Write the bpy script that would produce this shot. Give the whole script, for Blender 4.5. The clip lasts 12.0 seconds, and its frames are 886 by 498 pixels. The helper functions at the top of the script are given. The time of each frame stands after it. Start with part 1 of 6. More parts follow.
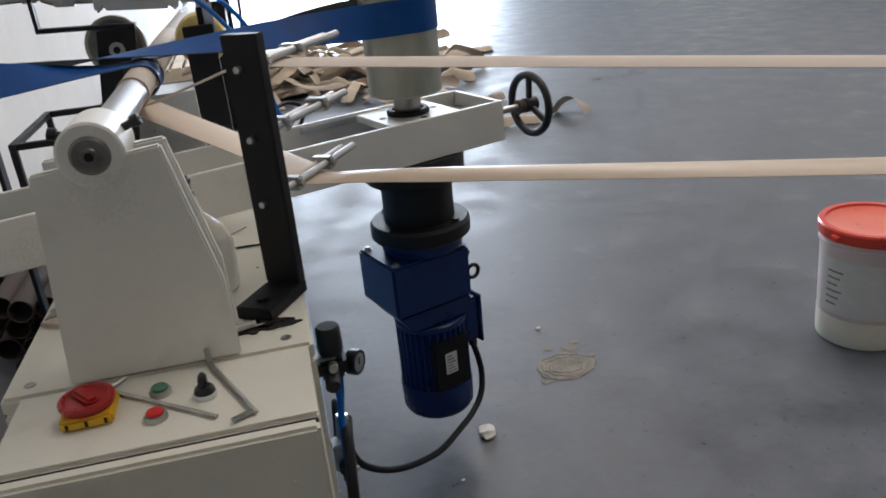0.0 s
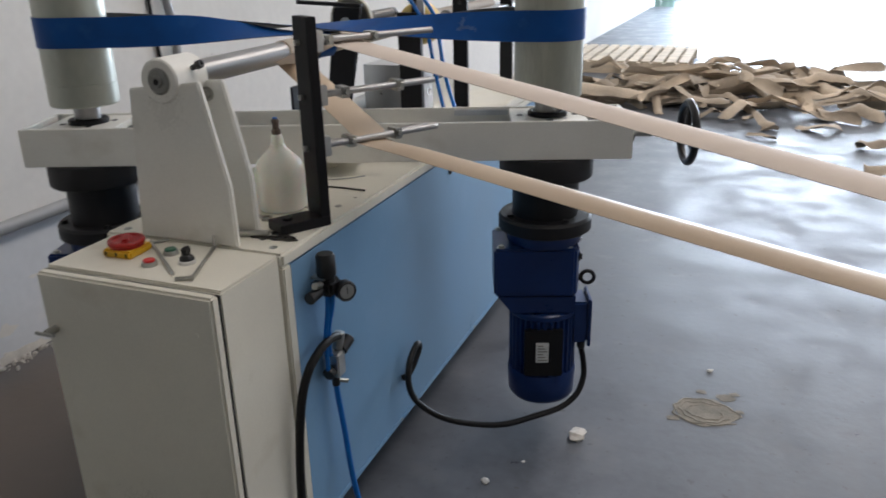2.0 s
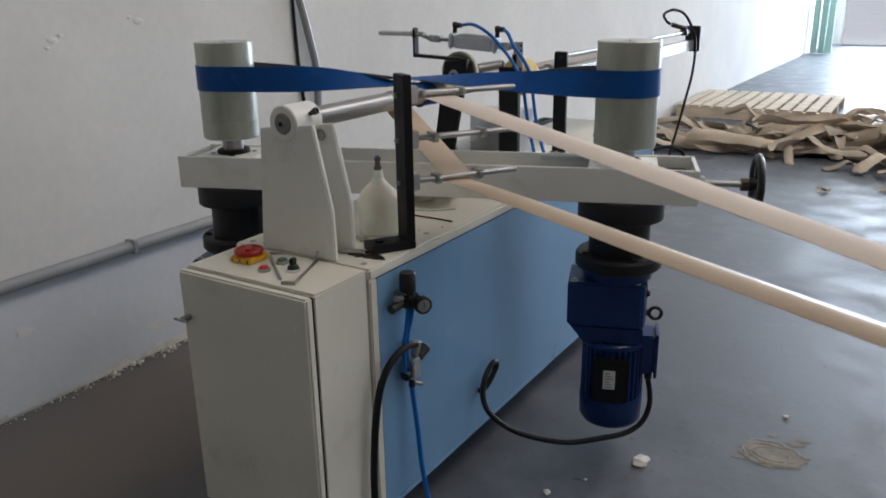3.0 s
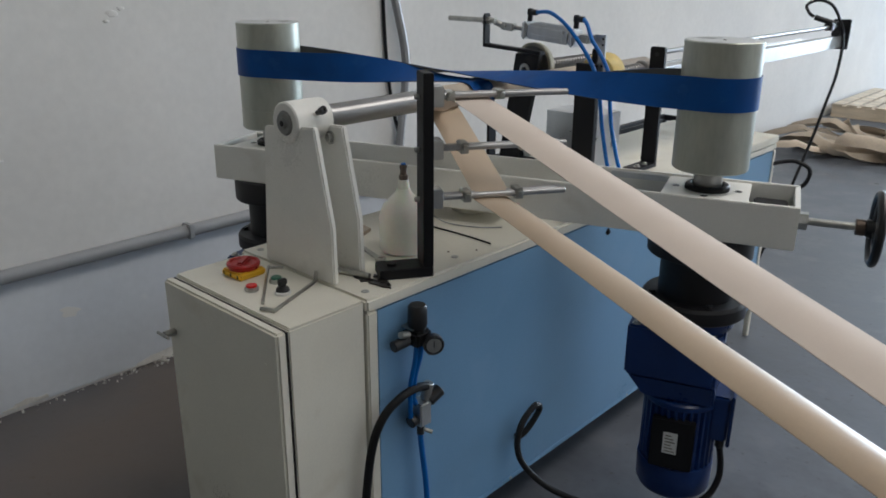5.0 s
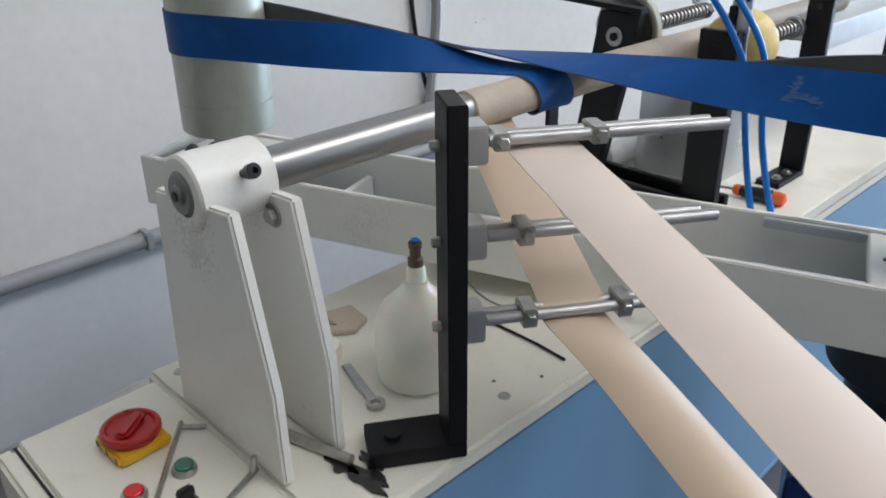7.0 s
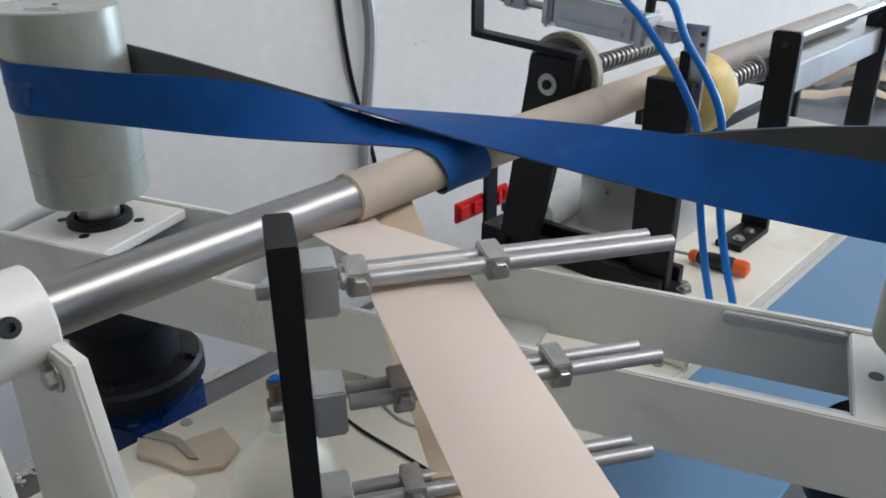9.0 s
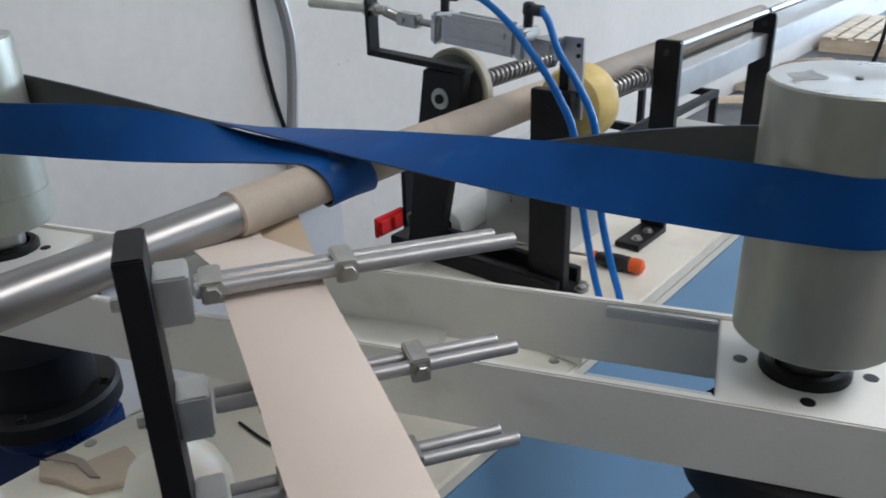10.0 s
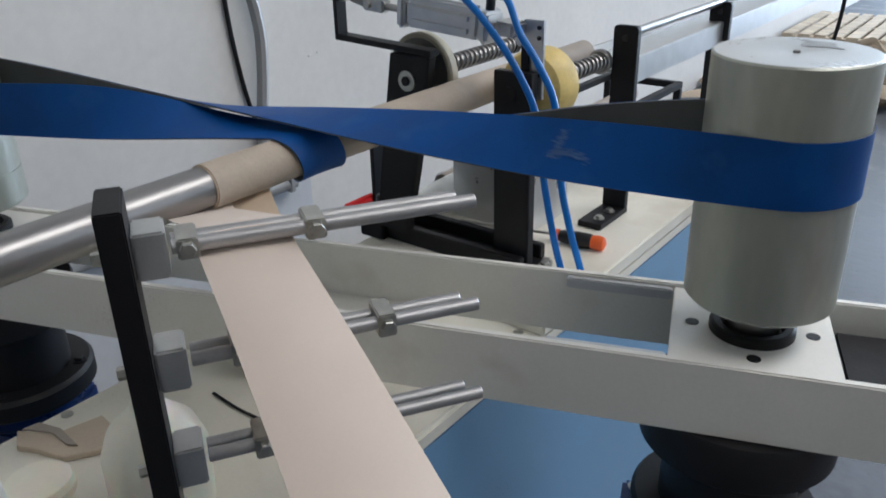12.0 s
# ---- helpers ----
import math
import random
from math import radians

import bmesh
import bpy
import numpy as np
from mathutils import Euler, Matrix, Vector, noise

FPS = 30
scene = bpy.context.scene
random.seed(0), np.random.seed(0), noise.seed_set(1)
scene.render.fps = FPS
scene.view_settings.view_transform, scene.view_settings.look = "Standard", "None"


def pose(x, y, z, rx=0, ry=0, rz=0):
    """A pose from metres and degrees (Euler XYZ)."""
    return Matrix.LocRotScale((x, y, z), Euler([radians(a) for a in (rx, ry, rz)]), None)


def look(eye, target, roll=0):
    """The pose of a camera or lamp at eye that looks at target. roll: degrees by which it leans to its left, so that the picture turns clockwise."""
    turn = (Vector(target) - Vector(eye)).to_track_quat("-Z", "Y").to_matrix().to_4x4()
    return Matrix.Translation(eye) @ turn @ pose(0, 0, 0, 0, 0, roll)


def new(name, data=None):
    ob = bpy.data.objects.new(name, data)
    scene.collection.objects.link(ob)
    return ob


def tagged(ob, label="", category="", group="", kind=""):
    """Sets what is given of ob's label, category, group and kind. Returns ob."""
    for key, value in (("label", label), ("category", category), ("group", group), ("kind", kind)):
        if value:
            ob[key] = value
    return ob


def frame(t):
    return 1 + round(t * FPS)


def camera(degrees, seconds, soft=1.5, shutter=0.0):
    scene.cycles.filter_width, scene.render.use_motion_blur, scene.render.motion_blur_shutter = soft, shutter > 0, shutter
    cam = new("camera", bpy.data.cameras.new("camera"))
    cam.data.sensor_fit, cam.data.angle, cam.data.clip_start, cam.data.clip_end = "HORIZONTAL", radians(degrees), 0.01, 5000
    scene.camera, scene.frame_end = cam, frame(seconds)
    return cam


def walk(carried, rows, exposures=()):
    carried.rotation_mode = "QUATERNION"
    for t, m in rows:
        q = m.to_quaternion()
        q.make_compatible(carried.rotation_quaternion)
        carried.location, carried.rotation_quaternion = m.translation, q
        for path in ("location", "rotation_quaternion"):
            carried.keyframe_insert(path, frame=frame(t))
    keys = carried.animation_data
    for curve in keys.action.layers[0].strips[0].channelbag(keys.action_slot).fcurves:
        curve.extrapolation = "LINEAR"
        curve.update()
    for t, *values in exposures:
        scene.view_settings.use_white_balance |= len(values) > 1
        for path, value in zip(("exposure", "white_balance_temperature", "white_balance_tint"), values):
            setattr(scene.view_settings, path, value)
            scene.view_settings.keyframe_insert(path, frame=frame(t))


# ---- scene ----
cam = camera(58.1, 12.0, soft=1.7, shutter=0.3)
PATH = [
    (0, (0.241, -0.855, 1.395), (0.59, 0.954, 0.617), -5.6),
    (0.5, (0.436, -0.926, 1.391), (0.609, 0.927, 0.659), -6.7),
    (1, (0.664, -0.91, 1.377), (0.497, 0.925, 0.598), -3.2),
    (1.5, (0.896, -0.944, 1.384), (0.498, 0.861, 0.619), -1.8),
    (2, (1.073, -1.012, 1.38), (0.374, 0.72, 0.666), -1.4),
    (2.5, (1.187, -1.11, 1.412), (0.324, 0.546, 0.696), -0.4),
    (3, (1.329, -1.18, 1.45), (0.312, 0.425, 0.825), -1.0),
    (3.2, (1.401, -1.173, 1.477), (0.336, 0.405, 0.864), -0.3),
    (4.8, (1.362, -0.849, 1.43), (0.12, 0.58, 0.784), 1.3),
    (5, (1.344, -0.761, 1.458), (0.069, 0.625, 0.784), 0.4),
    (5.5, (1.247, -0.567, 1.459), (-0.09, 0.76, 0.788), -0.4),
    (6, (1.042, -0.399, 1.451), (-0.278, 0.925, 0.742), -0.5),
    (6.5, (0.9, -0.278, 1.44), (-0.376, 1.052, 0.664), -2.7),
    (6.7, (0.838, -0.218, 1.455), (-0.423, 1.087, 0.613), -1.4),
    (8.3, (0.637, 0.069, 1.478), (-0.72, 1.241, 0.591), -0.7),
    (8.5, (0.628, 0.089, 1.478), (-0.696, 1.298, 0.592), -0.8),
    (9, (0.643, 0.123, 1.484), (-0.591, 1.433, 0.612), -0.4),
    (9.5, (0.673, 0.128, 1.486), (-0.547, 1.464, 0.634), -1.1),
    (10, (0.738, 0.148, 1.491), (-0.426, 1.543, 0.656), -1.7),
    (10.5, (0.777, 0.143, 1.486), (-0.352, 1.581, 0.675), -2.1),
    (11, (0.773, 0.124, 1.491), (-0.353, 1.571, 0.692), -1.6),
    (11.5, (0.769, 0.117, 1.493), (-0.359, 1.567, 0.704), -1.4),
    (12, (0.777, 0.111, 1.476), (-0.332, 1.548, 0.636), -1.3),
]
EXPOSURES = [(0, 0.3, 6340, 15), (0.5, -0.18, 6360, 15), (1, -0.11, 6380, 15), (1.5, 0.12, 6380, 15), (2, 0.41, 6290, 15), (2.5, 0.32, 6290, 14), (3.2, 0.16, 6190, 14), (5, 0.17, 6060, 11), (5.6, 0.17, 6050, 11), (6.2, 0.54, 5930, 12), (6.7, 0.76, 5830, 12), (8.3, 0.76, 5850, 12), (9, 0.63, 5850, 12), (10, 0.48, 5840, 12), (10.5, 0.42, 5840, 12), (12, 0.37, 5840, 12)]
walk(cam, [(t, look(eye, target, roll)) for t, eye, target, roll in PATH], EXPOSURES)

# ---------------------------------------------------------------- world, sun, large lights
world = bpy.data.worlds.new("sky")
scene.world = world
world.use_nodes = True
wn = world.node_tree.nodes
sky = wn.new("ShaderNodeTexSky")
sky.sky_type = "NISHITA"
sky.sun_disc = False
sky.sun_elevation, sky.sun_rotation = radians(24), radians(-76)
wn["Background"].inputs["Strength"].default_value = 0.12
world.node_tree.links.new(sky.outputs["Color"], wn["Background"].inputs["Color"])
sun = new("sun", bpy.data.lights.new("sun", "SUN"))
sun.data.energy, sun.data.angle, sun.data.color = 4.0, radians(0.6), (1.0, 0.95, 0.88)
sun.matrix_world = look((-40, 10, 18.4), (0, 0, 0))


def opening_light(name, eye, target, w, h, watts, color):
    """An area lamp in an opening: the gate's daylight, or added unseen side and roof fill."""
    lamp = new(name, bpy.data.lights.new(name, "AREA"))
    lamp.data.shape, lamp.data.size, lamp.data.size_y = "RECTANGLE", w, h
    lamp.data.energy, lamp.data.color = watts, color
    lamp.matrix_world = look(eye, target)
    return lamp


opening_light("gate_daylight", (2.6, 19.6, 2.2), (2.6, 10, 1.2), 7.0, 4.0, 1560, (0.76, 0.885, 1.0))
# unseen source from the east side, added as fill on the machine
opening_light("added_side_fill", (9.6, 5.0, 3.2), (0, 2.0, 0.8), 9.0, 2.2, 40, (1.0, 0.94, 0.86))
# unseen roof source, added to brighten table tops and other upward faces
opening_light("added_roof_fill", (2.6, 4.4, 5.15), (2.6, 4.4, 0), 1.6, 9.2, 205, (1.0, 0.91, 0.78))


# ---------------------------------------------------------------- materials
def material(name, color, rough=0.5, metal=0.0, vary=0.08, scale=6.0, fine=90.0, bump=0.05, stain=None, stain_at=0.62,
             stain_scale=3.0, specular=0.5, stretch=(1, 1, 1), per_piece=0.0, coat=0.0, gloss_vary=0.1, speck=None):
    """A surface with cloudy variation, fine grain, relief and, if stain is given, stains of that colour."""
    m = bpy.data.materials.new(name)
    m.use_nodes = True
    n, l = m.node_tree.nodes, m.node_tree.links
    bsdf = n["Principled BSDF"]
    bsdf.inputs["Metallic"].default_value = metal
    bsdf.inputs["Specular IOR Level"].default_value = specular
    bsdf.inputs["Coat Weight"].default_value = coat
    tc, mp = n.new("ShaderNodeTexCoord"), n.new("ShaderNodeMapping")
    mp.inputs["Scale"].default_value = stretch
    l.new(tc.outputs["Object"], mp.inputs["Vector"])

    def noise_tex(s, detail):
        t = n.new("ShaderNodeTexNoise")
        t.inputs["Scale"].default_value, t.inputs["Detail"].default_value = s, detail
        l.new(mp.outputs["Vector"], t.inputs["Vector"])
        return t

    big, small = noise_tex(scale, 5), noise_tex(fine, 3)
    mix = n.new("ShaderNodeMix")
    mix.data_type = "RGBA"
    dark = [c * (1 - vary * 2.2) for c in color]
    light = [min(1, c * (1 + vary)) for c in color]
    mix.inputs["A"].default_value, mix.inputs["B"].default_value = (*dark, 1), (*light, 1)
    add = n.new("ShaderNodeMath")
    add.operation = "MULTIPLY_ADD"
    l.new(small.outputs["Fac"], add.inputs[0])
    add.inputs[1].default_value = 0.35
    l.new(big.outputs["Fac"], add.inputs[2])
    ramp = n.new("ShaderNodeMapRange")
    ramp.inputs["From Min"].default_value, ramp.inputs["From Max"].default_value = 0.4, 0.95
    l.new(add.outputs[0], ramp.inputs["Value"])
    l.new(ramp.outputs[0], mix.inputs["Factor"])
    out = mix.outputs["Result"]
    if stain:
        st = noise_tex(stain_scale, 7)
        sr = n.new("ShaderNodeMapRange")
        sr.inputs["From Min"].default_value, sr.inputs["From Max"].default_value = stain_at, stain_at + 0.14
        sr.inputs["To Max"].default_value = 0.7
        l.new(st.outputs["Fac"], sr.inputs["Value"])
        m2 = n.new("ShaderNodeMix")
        m2.data_type = "RGBA"
        m2.inputs["B"].default_value = (*stain, 1)
        l.new(sr.outputs[0], m2.inputs["Factor"])
        l.new(out, m2.inputs["A"])
        out = m2.outputs["Result"]
    if speck:
        sp, pr2, m3 = noise_tex(34, 2), n.new("ShaderNodeMapRange"), n.new("ShaderNodeMix")
        pr2.inputs["From Min"].default_value, pr2.inputs["From Max"].default_value, pr2.inputs["To Max"].default_value = 0.66, 0.74, 0.6
        l.new(sp.outputs["Fac"], pr2.inputs["Value"])
        m3.data_type = "RGBA"
        m3.inputs["B"].default_value = (*speck, 1)
        l.new(pr2.outputs[0], m3.inputs["Factor"])
        l.new(out, m3.inputs["A"])
        out = m3.outputs["Result"]
    if per_piece:
        info, hsv, pr = n.new("ShaderNodeObjectInfo"), n.new("ShaderNodeHueSaturation"), n.new("ShaderNodeMapRange")
        pr.inputs["To Min"].default_value, pr.inputs["To Max"].default_value = 1 - per_piece, 1 + per_piece
        l.new(info.outputs["Random"], pr.inputs["Value"])
        l.new(pr.outputs[0], hsv.inputs["Value"])
        l.new(out, hsv.inputs["Color"])
        out = hsv.outputs["Color"]
    l.new(out, bsdf.inputs["Base Color"])
    rr = n.new("ShaderNodeMapRange")
    rr.inputs["To Min"].default_value, rr.inputs["To Max"].default_value = max(0.02, rough - gloss_vary), min(1, rough + gloss_vary)
    rr.inputs["From Min"].default_value, rr.inputs["From Max"].default_value = 0.35, 1.0
    l.new(add.outputs[0], rr.inputs["Value"])
    l.new(rr.outputs[0], bsdf.inputs["Roughness"])
    if bump:
        bp = n.new("ShaderNodeBump")
        bp.inputs["Strength"].default_value, bp.inputs["Distance"].default_value = bump, 0.004
        l.new(add.outputs[0], bp.inputs["Height"])
        l.new(bp.outputs[0], bsdf.inputs["Normal"])
    return m


FLOOR = material("sealed_concrete", (0.122, 0.133, 0.153), 0.47, specular=0.36, gloss_vary=0.24, speck=(0.066, 0.065, 0.062), vary=0.17, scale=4.4, fine=30, bump=0.42, stain=(0.165, 0.172, 0.182), stain_at=0.58, stain_scale=4.5)

def brown_floor(m):
    """Rust and board dust that has browned the floor between the machine and the long wall."""
    n, l = m.node_tree.nodes, m.node_tree.links
    bsdf = n["Principled BSDF"]
    under = bsdf.inputs["Base Color"].links[0].from_socket
    tc, mp, far = n.new("ShaderNodeTexCoord"), n.new("ShaderNodeMapping"), n.new("ShaderNodeVectorMath")
    mp.inputs["Location"].default_value, mp.inputs["Scale"].default_value = (0.85, -0.25, 0), (1.0, 0.45, 1.0)
    far.operation = "LENGTH"
    l.new(tc.outputs["Object"], mp.inputs["Vector"])
    l.new(mp.outputs["Vector"], far.inputs[0])
    cloud = n.new("ShaderNodeTexNoise")
    cloud.inputs["Scale"].default_value, cloud.inputs["Detail"].default_value = 3.2, 6
    l.new(tc.outputs["Object"], cloud.inputs["Vector"])
    ragged = n.new("ShaderNodeMath")
    ragged.operation = "MULTIPLY_ADD"
    ragged.inputs[1].default_value = 0.5
    l.new(cloud.outputs["Fac"], ragged.inputs[0])
    l.new(far.outputs["Value"], ragged.inputs[2])
    fade, mix = n.new("ShaderNodeMapRange"), n.new("ShaderNodeMix")
    fade.inputs["From Min"].default_value, fade.inputs["From Max"].default_value = 0.5, 1.02
    fade.inputs["To Min"].default_value, fade.inputs["To Max"].default_value = 0.62, 0.0
    l.new(ragged.outputs[0], fade.inputs["Value"])
    mix.data_type = "RGBA"
    mix.inputs["B"].default_value = (0.185, 0.135, 0.092, 1)
    l.new(fade.outputs[0], mix.inputs["Factor"])
    l.new(under, mix.inputs["A"])
    l.new(mix.outputs["Result"], bsdf.inputs["Base Color"])


brown_floor(FLOOR)
WALL = material("white_plaster", (0.755, 0.735, 0.70), 0.85, vary=0.06, scale=1.3, fine=30, bump=0.35, stain=(0.685, 0.665, 0.63), stain_at=0.6, stain_scale=1.6)
# unseen walls' colour, chosen for the warmth and strength of their bounced light
BOUNCEWALL = material("unseen_wall_bounce_tint", (0.47, 0.42, 0.34), 0.9, vary=0.1, scale=1.2, fine=30, bump=0.2)
DADO = material("pale_grey_dado_paint", (0.66, 0.68, 0.71), 0.6, vary=0.06, scale=2.0, fine=30, bump=0.3, stain=(0.78, 0.77, 0.75), stain_at=0.64, stain_scale=5)
CREAM = material("cream_enamel", (0.80, 0.772, 0.672), 0.38, vary=0.05, scale=4, fine=200, bump=0.04, stain=(0.62, 0.575, 0.46), stain_at=0.585, stain_scale=6, gloss_vary=0.16)
WHITE = material("white_enamel", (0.855, 0.843, 0.79), 0.36, vary=0.045, scale=5, fine=200, bump=0.04, stain=(0.69, 0.665, 0.59), stain_at=0.60, stain_scale=8, gloss_vary=0.16)
BLUEPANEL = material("sky_blue_enamel", (0.185, 0.350, 0.545), 0.33, vary=0.06, scale=2.5, fine=200, bump=0.025, stain=(0.23, 0.39, 0.58), stain_at=0.6, stain_scale=4)
DEEPBLUE = material("deep_blue_paint", (0.006, 0.030, 0.135), 0.32, specular=0.4, vary=0.12, scale=9, fine=160, bump=0.05)
BLACK = material("black_paint", (0.010, 0.010, 0.012), 0.5, specular=0.25, vary=0.15, scale=14, fine=200, bump=0.05, stain=(0.03, 0.03, 0.03), stain_at=0.68, stain_scale=16)
CASTBLACK = material("black_cast_iron", (0.011, 0.011, 0.013), 0.5, specular=0.35, vary=0.15, scale=20, fine=260, bump=0.15)
RUBBER = material("black_rubber", (0.010, 0.010, 0.011), 0.5, specular=0.25, vary=0.1, scale=30, fine=300, bump=0.04)
STEEL = material("polished_steel", (0.36, 0.355, 0.35), 0.36, 1.0, gloss_vary=0.035, vary=0.05, scale=8, fine=160, bump=0.01, stretch=(1, 0.25, 1))
ROD = material("ground_steel_rod", (0.47, 0.47, 0.475), 0.46, 0.85, gloss_vary=0.05, vary=0.08, scale=30, fine=300, bump=0.02)
ZINC = material("zinc_plated_steel", (0.50, 0.50, 0.47), 0.36, 1.0, vary=0.14, scale=40, fine=300, bump=0.05)
GALV = material("dull_galvanised_sheet", (0.66, 0.67, 0.68), 0.33, 0.75, vary=0.06, scale=12, fine=90, bump=0.03)
ALU = material("aluminium", (0.62, 0.63, 0.63), 0.42, 1.0, vary=0.06, scale=30, fine=300, bump=0.03)
DRUM = material("turned_grey_steel_drum", (0.48, 0.50, 0.44), 0.38, 0.55, vary=0.15, scale=7, fine=150, bump=0.025, stretch=(1, 1, 0.22), stain=(0.36, 0.38, 0.33), stain_at=0.53, stain_scale=10)
DRUMTOP = material("turned_steel_face", (0.60, 0.61, 0.60), 0.3, 0.7, vary=0.08, scale=10, fine=150, bump=0.03, stain=(0.25, 0.25, 0.24), stain_at=0.66, stain_scale=9)
BELT = material("blue_belt_face", (0.003, 0.070, 0.285), 0.5, specular=0.24, vary=0.12, scale=14, fine=420, bump=0.12, stain=(0.016, 0.100, 0.315), stain_at=0.60, stain_scale=16, gloss_vary=0.14)
BELTBACK = material("grey_belt_lining", (0.125, 0.13, 0.13), 0.75, vary=0.1, scale=20, fine=500, bump=0.15)
SCUFF = material("chalky_scuff", (0.06, 0.135, 0.33), 0.8, vary=0.2, scale=60, fine=400, bump=0.1)
KRAFT = material("brown_glazed_kraft_strip", (0.60, 0.47, 0.335), 0.48, coat=0.7, specular=0.7, vary=0.05, scale=8, fine=300, bump=0.03)
KRAFT.node_tree.nodes["Principled BSDF"].inputs["Coat Roughness"].default_value = 0.45
PAPER = material("kraft_paper_strip", (0.71, 0.615, 0.54), 0.82, specular=0.25, vary=0.03, scale=8, fine=380, bump=0.04)
TUBE = material("kraft_paper_tube", (0.54, 0.455, 0.355), 0.72, vary=0.09, scale=9, fine=240, bump=0.05)
WOUND = material("mottled_kraft_tube", (0.53, 0.45, 0.36), 0.7, vary=0.1, scale=9, fine=240, bump=0.05, stain=(0.37, 0.325, 0.27), stain_at=0.53, stain_scale=10)
OUTTUBE = material("grey_brown_tube_board", (0.36, 0.315, 0.265), 0.6, vary=0.12, scale=7, fine=200, bump=0.06, stain=(0.27, 0.235, 0.20), stain_at=0.58, stain_scale=9)
SCRAP = material("crumpled_kraft_paper", (0.45, 0.375, 0.29), 0.8, vary=0.2, scale=3, fine=90, bump=0.15, per_piece=0.38)
WOOD = material("pale_pallet_wood", (0.66, 0.55, 0.41), 0.8, vary=0.18, scale=3, fine=60, bump=0.25, stretch=(1, 6, 6), per_piece=0.14)
DARKRED = material("deep_red_plastic", (0.40, 0.013, 0.012), 0.32, vary=0.06, scale=20, bump=0.02)
RED = material("red_plastic", (0.66, 0.02, 0.018), 0.35, vary=0.05, scale=20, bump=0.02)
YELLOW = material("yellow_plastic", (0.78, 0.45, 0.02), 0.35, vary=0.05, scale=20, bump=0.02)
GREEN = material("green_plastic", (0.05, 0.17, 0.11), 0.4, vary=0.05, scale=20, bump=0.02)
URETHANE = material("yellow_polyurethane", (0.74, 0.56, 0.19), 0.42, vary=0.12, scale=22, fine=200, bump=0.04, stain=(0.5, 0.38, 0.15), stain_at=0.62, stain_scale=14)
HOSE = material("blue_air_hose", (0.005, 0.145, 0.50), 0.42, specular=0.3, vary=0.04, scale=20, bump=0.0)
PLASTIC = material("black_plastic", (0.012, 0.012, 0.013), 0.38, vary=0.1, scale=30, fine=200, bump=0.03)
MILKY = material("milky_plastic", (0.86, 0.83, 0.72), 0.40, vary=0.04, scale=12, fine=120, bump=0.02)
MILKY.node_tree.nodes["Principled BSDF"].inputs["Subsurface Weight"].default_value = 0.35
MILKY.node_tree.nodes["Principled BSDF"].inputs["Subsurface Scale"].default_value = 0.02
PINKPAIL = material("pink_tinged_plastic", (0.72, 0.62, 0.60), 0.38, vary=0.05, scale=9, fine=120, bump=0.02)
LIDRED = material("translucent_red_lid", (0.74, 0.07, 0.045), 0.32, vary=0.05, scale=10, bump=0.02)
LIDFACE = material("paler_red_lid_face", (0.80, 0.16, 0.10), 0.30, vary=0.06, scale=9, bump=0.03)
DULLSTEEL = material("dull_dark_steel", (0.24, 0.24, 0.23), 0.42, 0.8, vary=0.15, scale=30, fine=260, bump=0.05)
GREYPIPE = material("grey_pvc_pipe", (0.33, 0.335, 0.34), 0.45, vary=0.06, scale=6, fine=100, bump=0.03)
OLDCREAM = material("dirty_cream_plastic", (0.50, 0.47, 0.36), 0.5, vary=0.12, scale=20, fine=200, bump=0.05)
ORANGE = material("orange_plastic", (0.75, 0.12, 0.02), 0.35, vary=0.05, scale=20, bump=0.02)
OLDBRASS = material("brown_brass", (0.16, 0.12, 0.095), 0.45, 0.8, vary=0.15, scale=30, bump=0.05)
PLATE = material("white_label", (0.72, 0.72, 0.70), 0.4, vary=0.04, scale=30, bump=0.0)
GREASE = material("black_grease", (0.02, 0.018, 0.016), 0.3, vary=0.2, scale=40, bump=0.2)
SMUDGE = material("greasy_smudge", (0.42, 0.42, 0.41), 0.4, 0.6, vary=0.3, scale=40, bump=0.05)
DUST = material("pale_grey_cement_stain", (0.265, 0.245, 0.205), 0.85, vary=0.25, scale=14, fine=120, bump=0.3)
PLASTER = material("broken_white_plaster", (0.70, 0.67, 0.62), 0.9, vary=0.12, scale=20, fine=120, bump=0.3)
GREENPAINT = material("green_door_paint", (0.36, 0.55, 0.48), 0.5, vary=0.06, scale=3, fine=60, bump=0.05)
GROUND = material("sunlit_concrete_yard", (0.62, 0.61, 0.59), 0.9, vary=0.04, scale=0.4, fine=9, bump=0.1)
# brown board taken nearly to black: the stack's shade is in this colour
SHADETUBE = material("shade_darkened_tube_board", (0.048, 0.032, 0.024), 0.85, vary=0.15, scale=9, fine=120, bump=0.1, per_piece=0.3)


# ---------------------------------------------------------------- building blocks
MATRIX = {}


def thing(name, label, category, m=None, group="", kind=""):
    ob = tagged(new(name), label, category, group, kind)
    m = m or Matrix()
    ob.matrix_basis = m
    MATRIX[ob] = m.copy()
    return ob


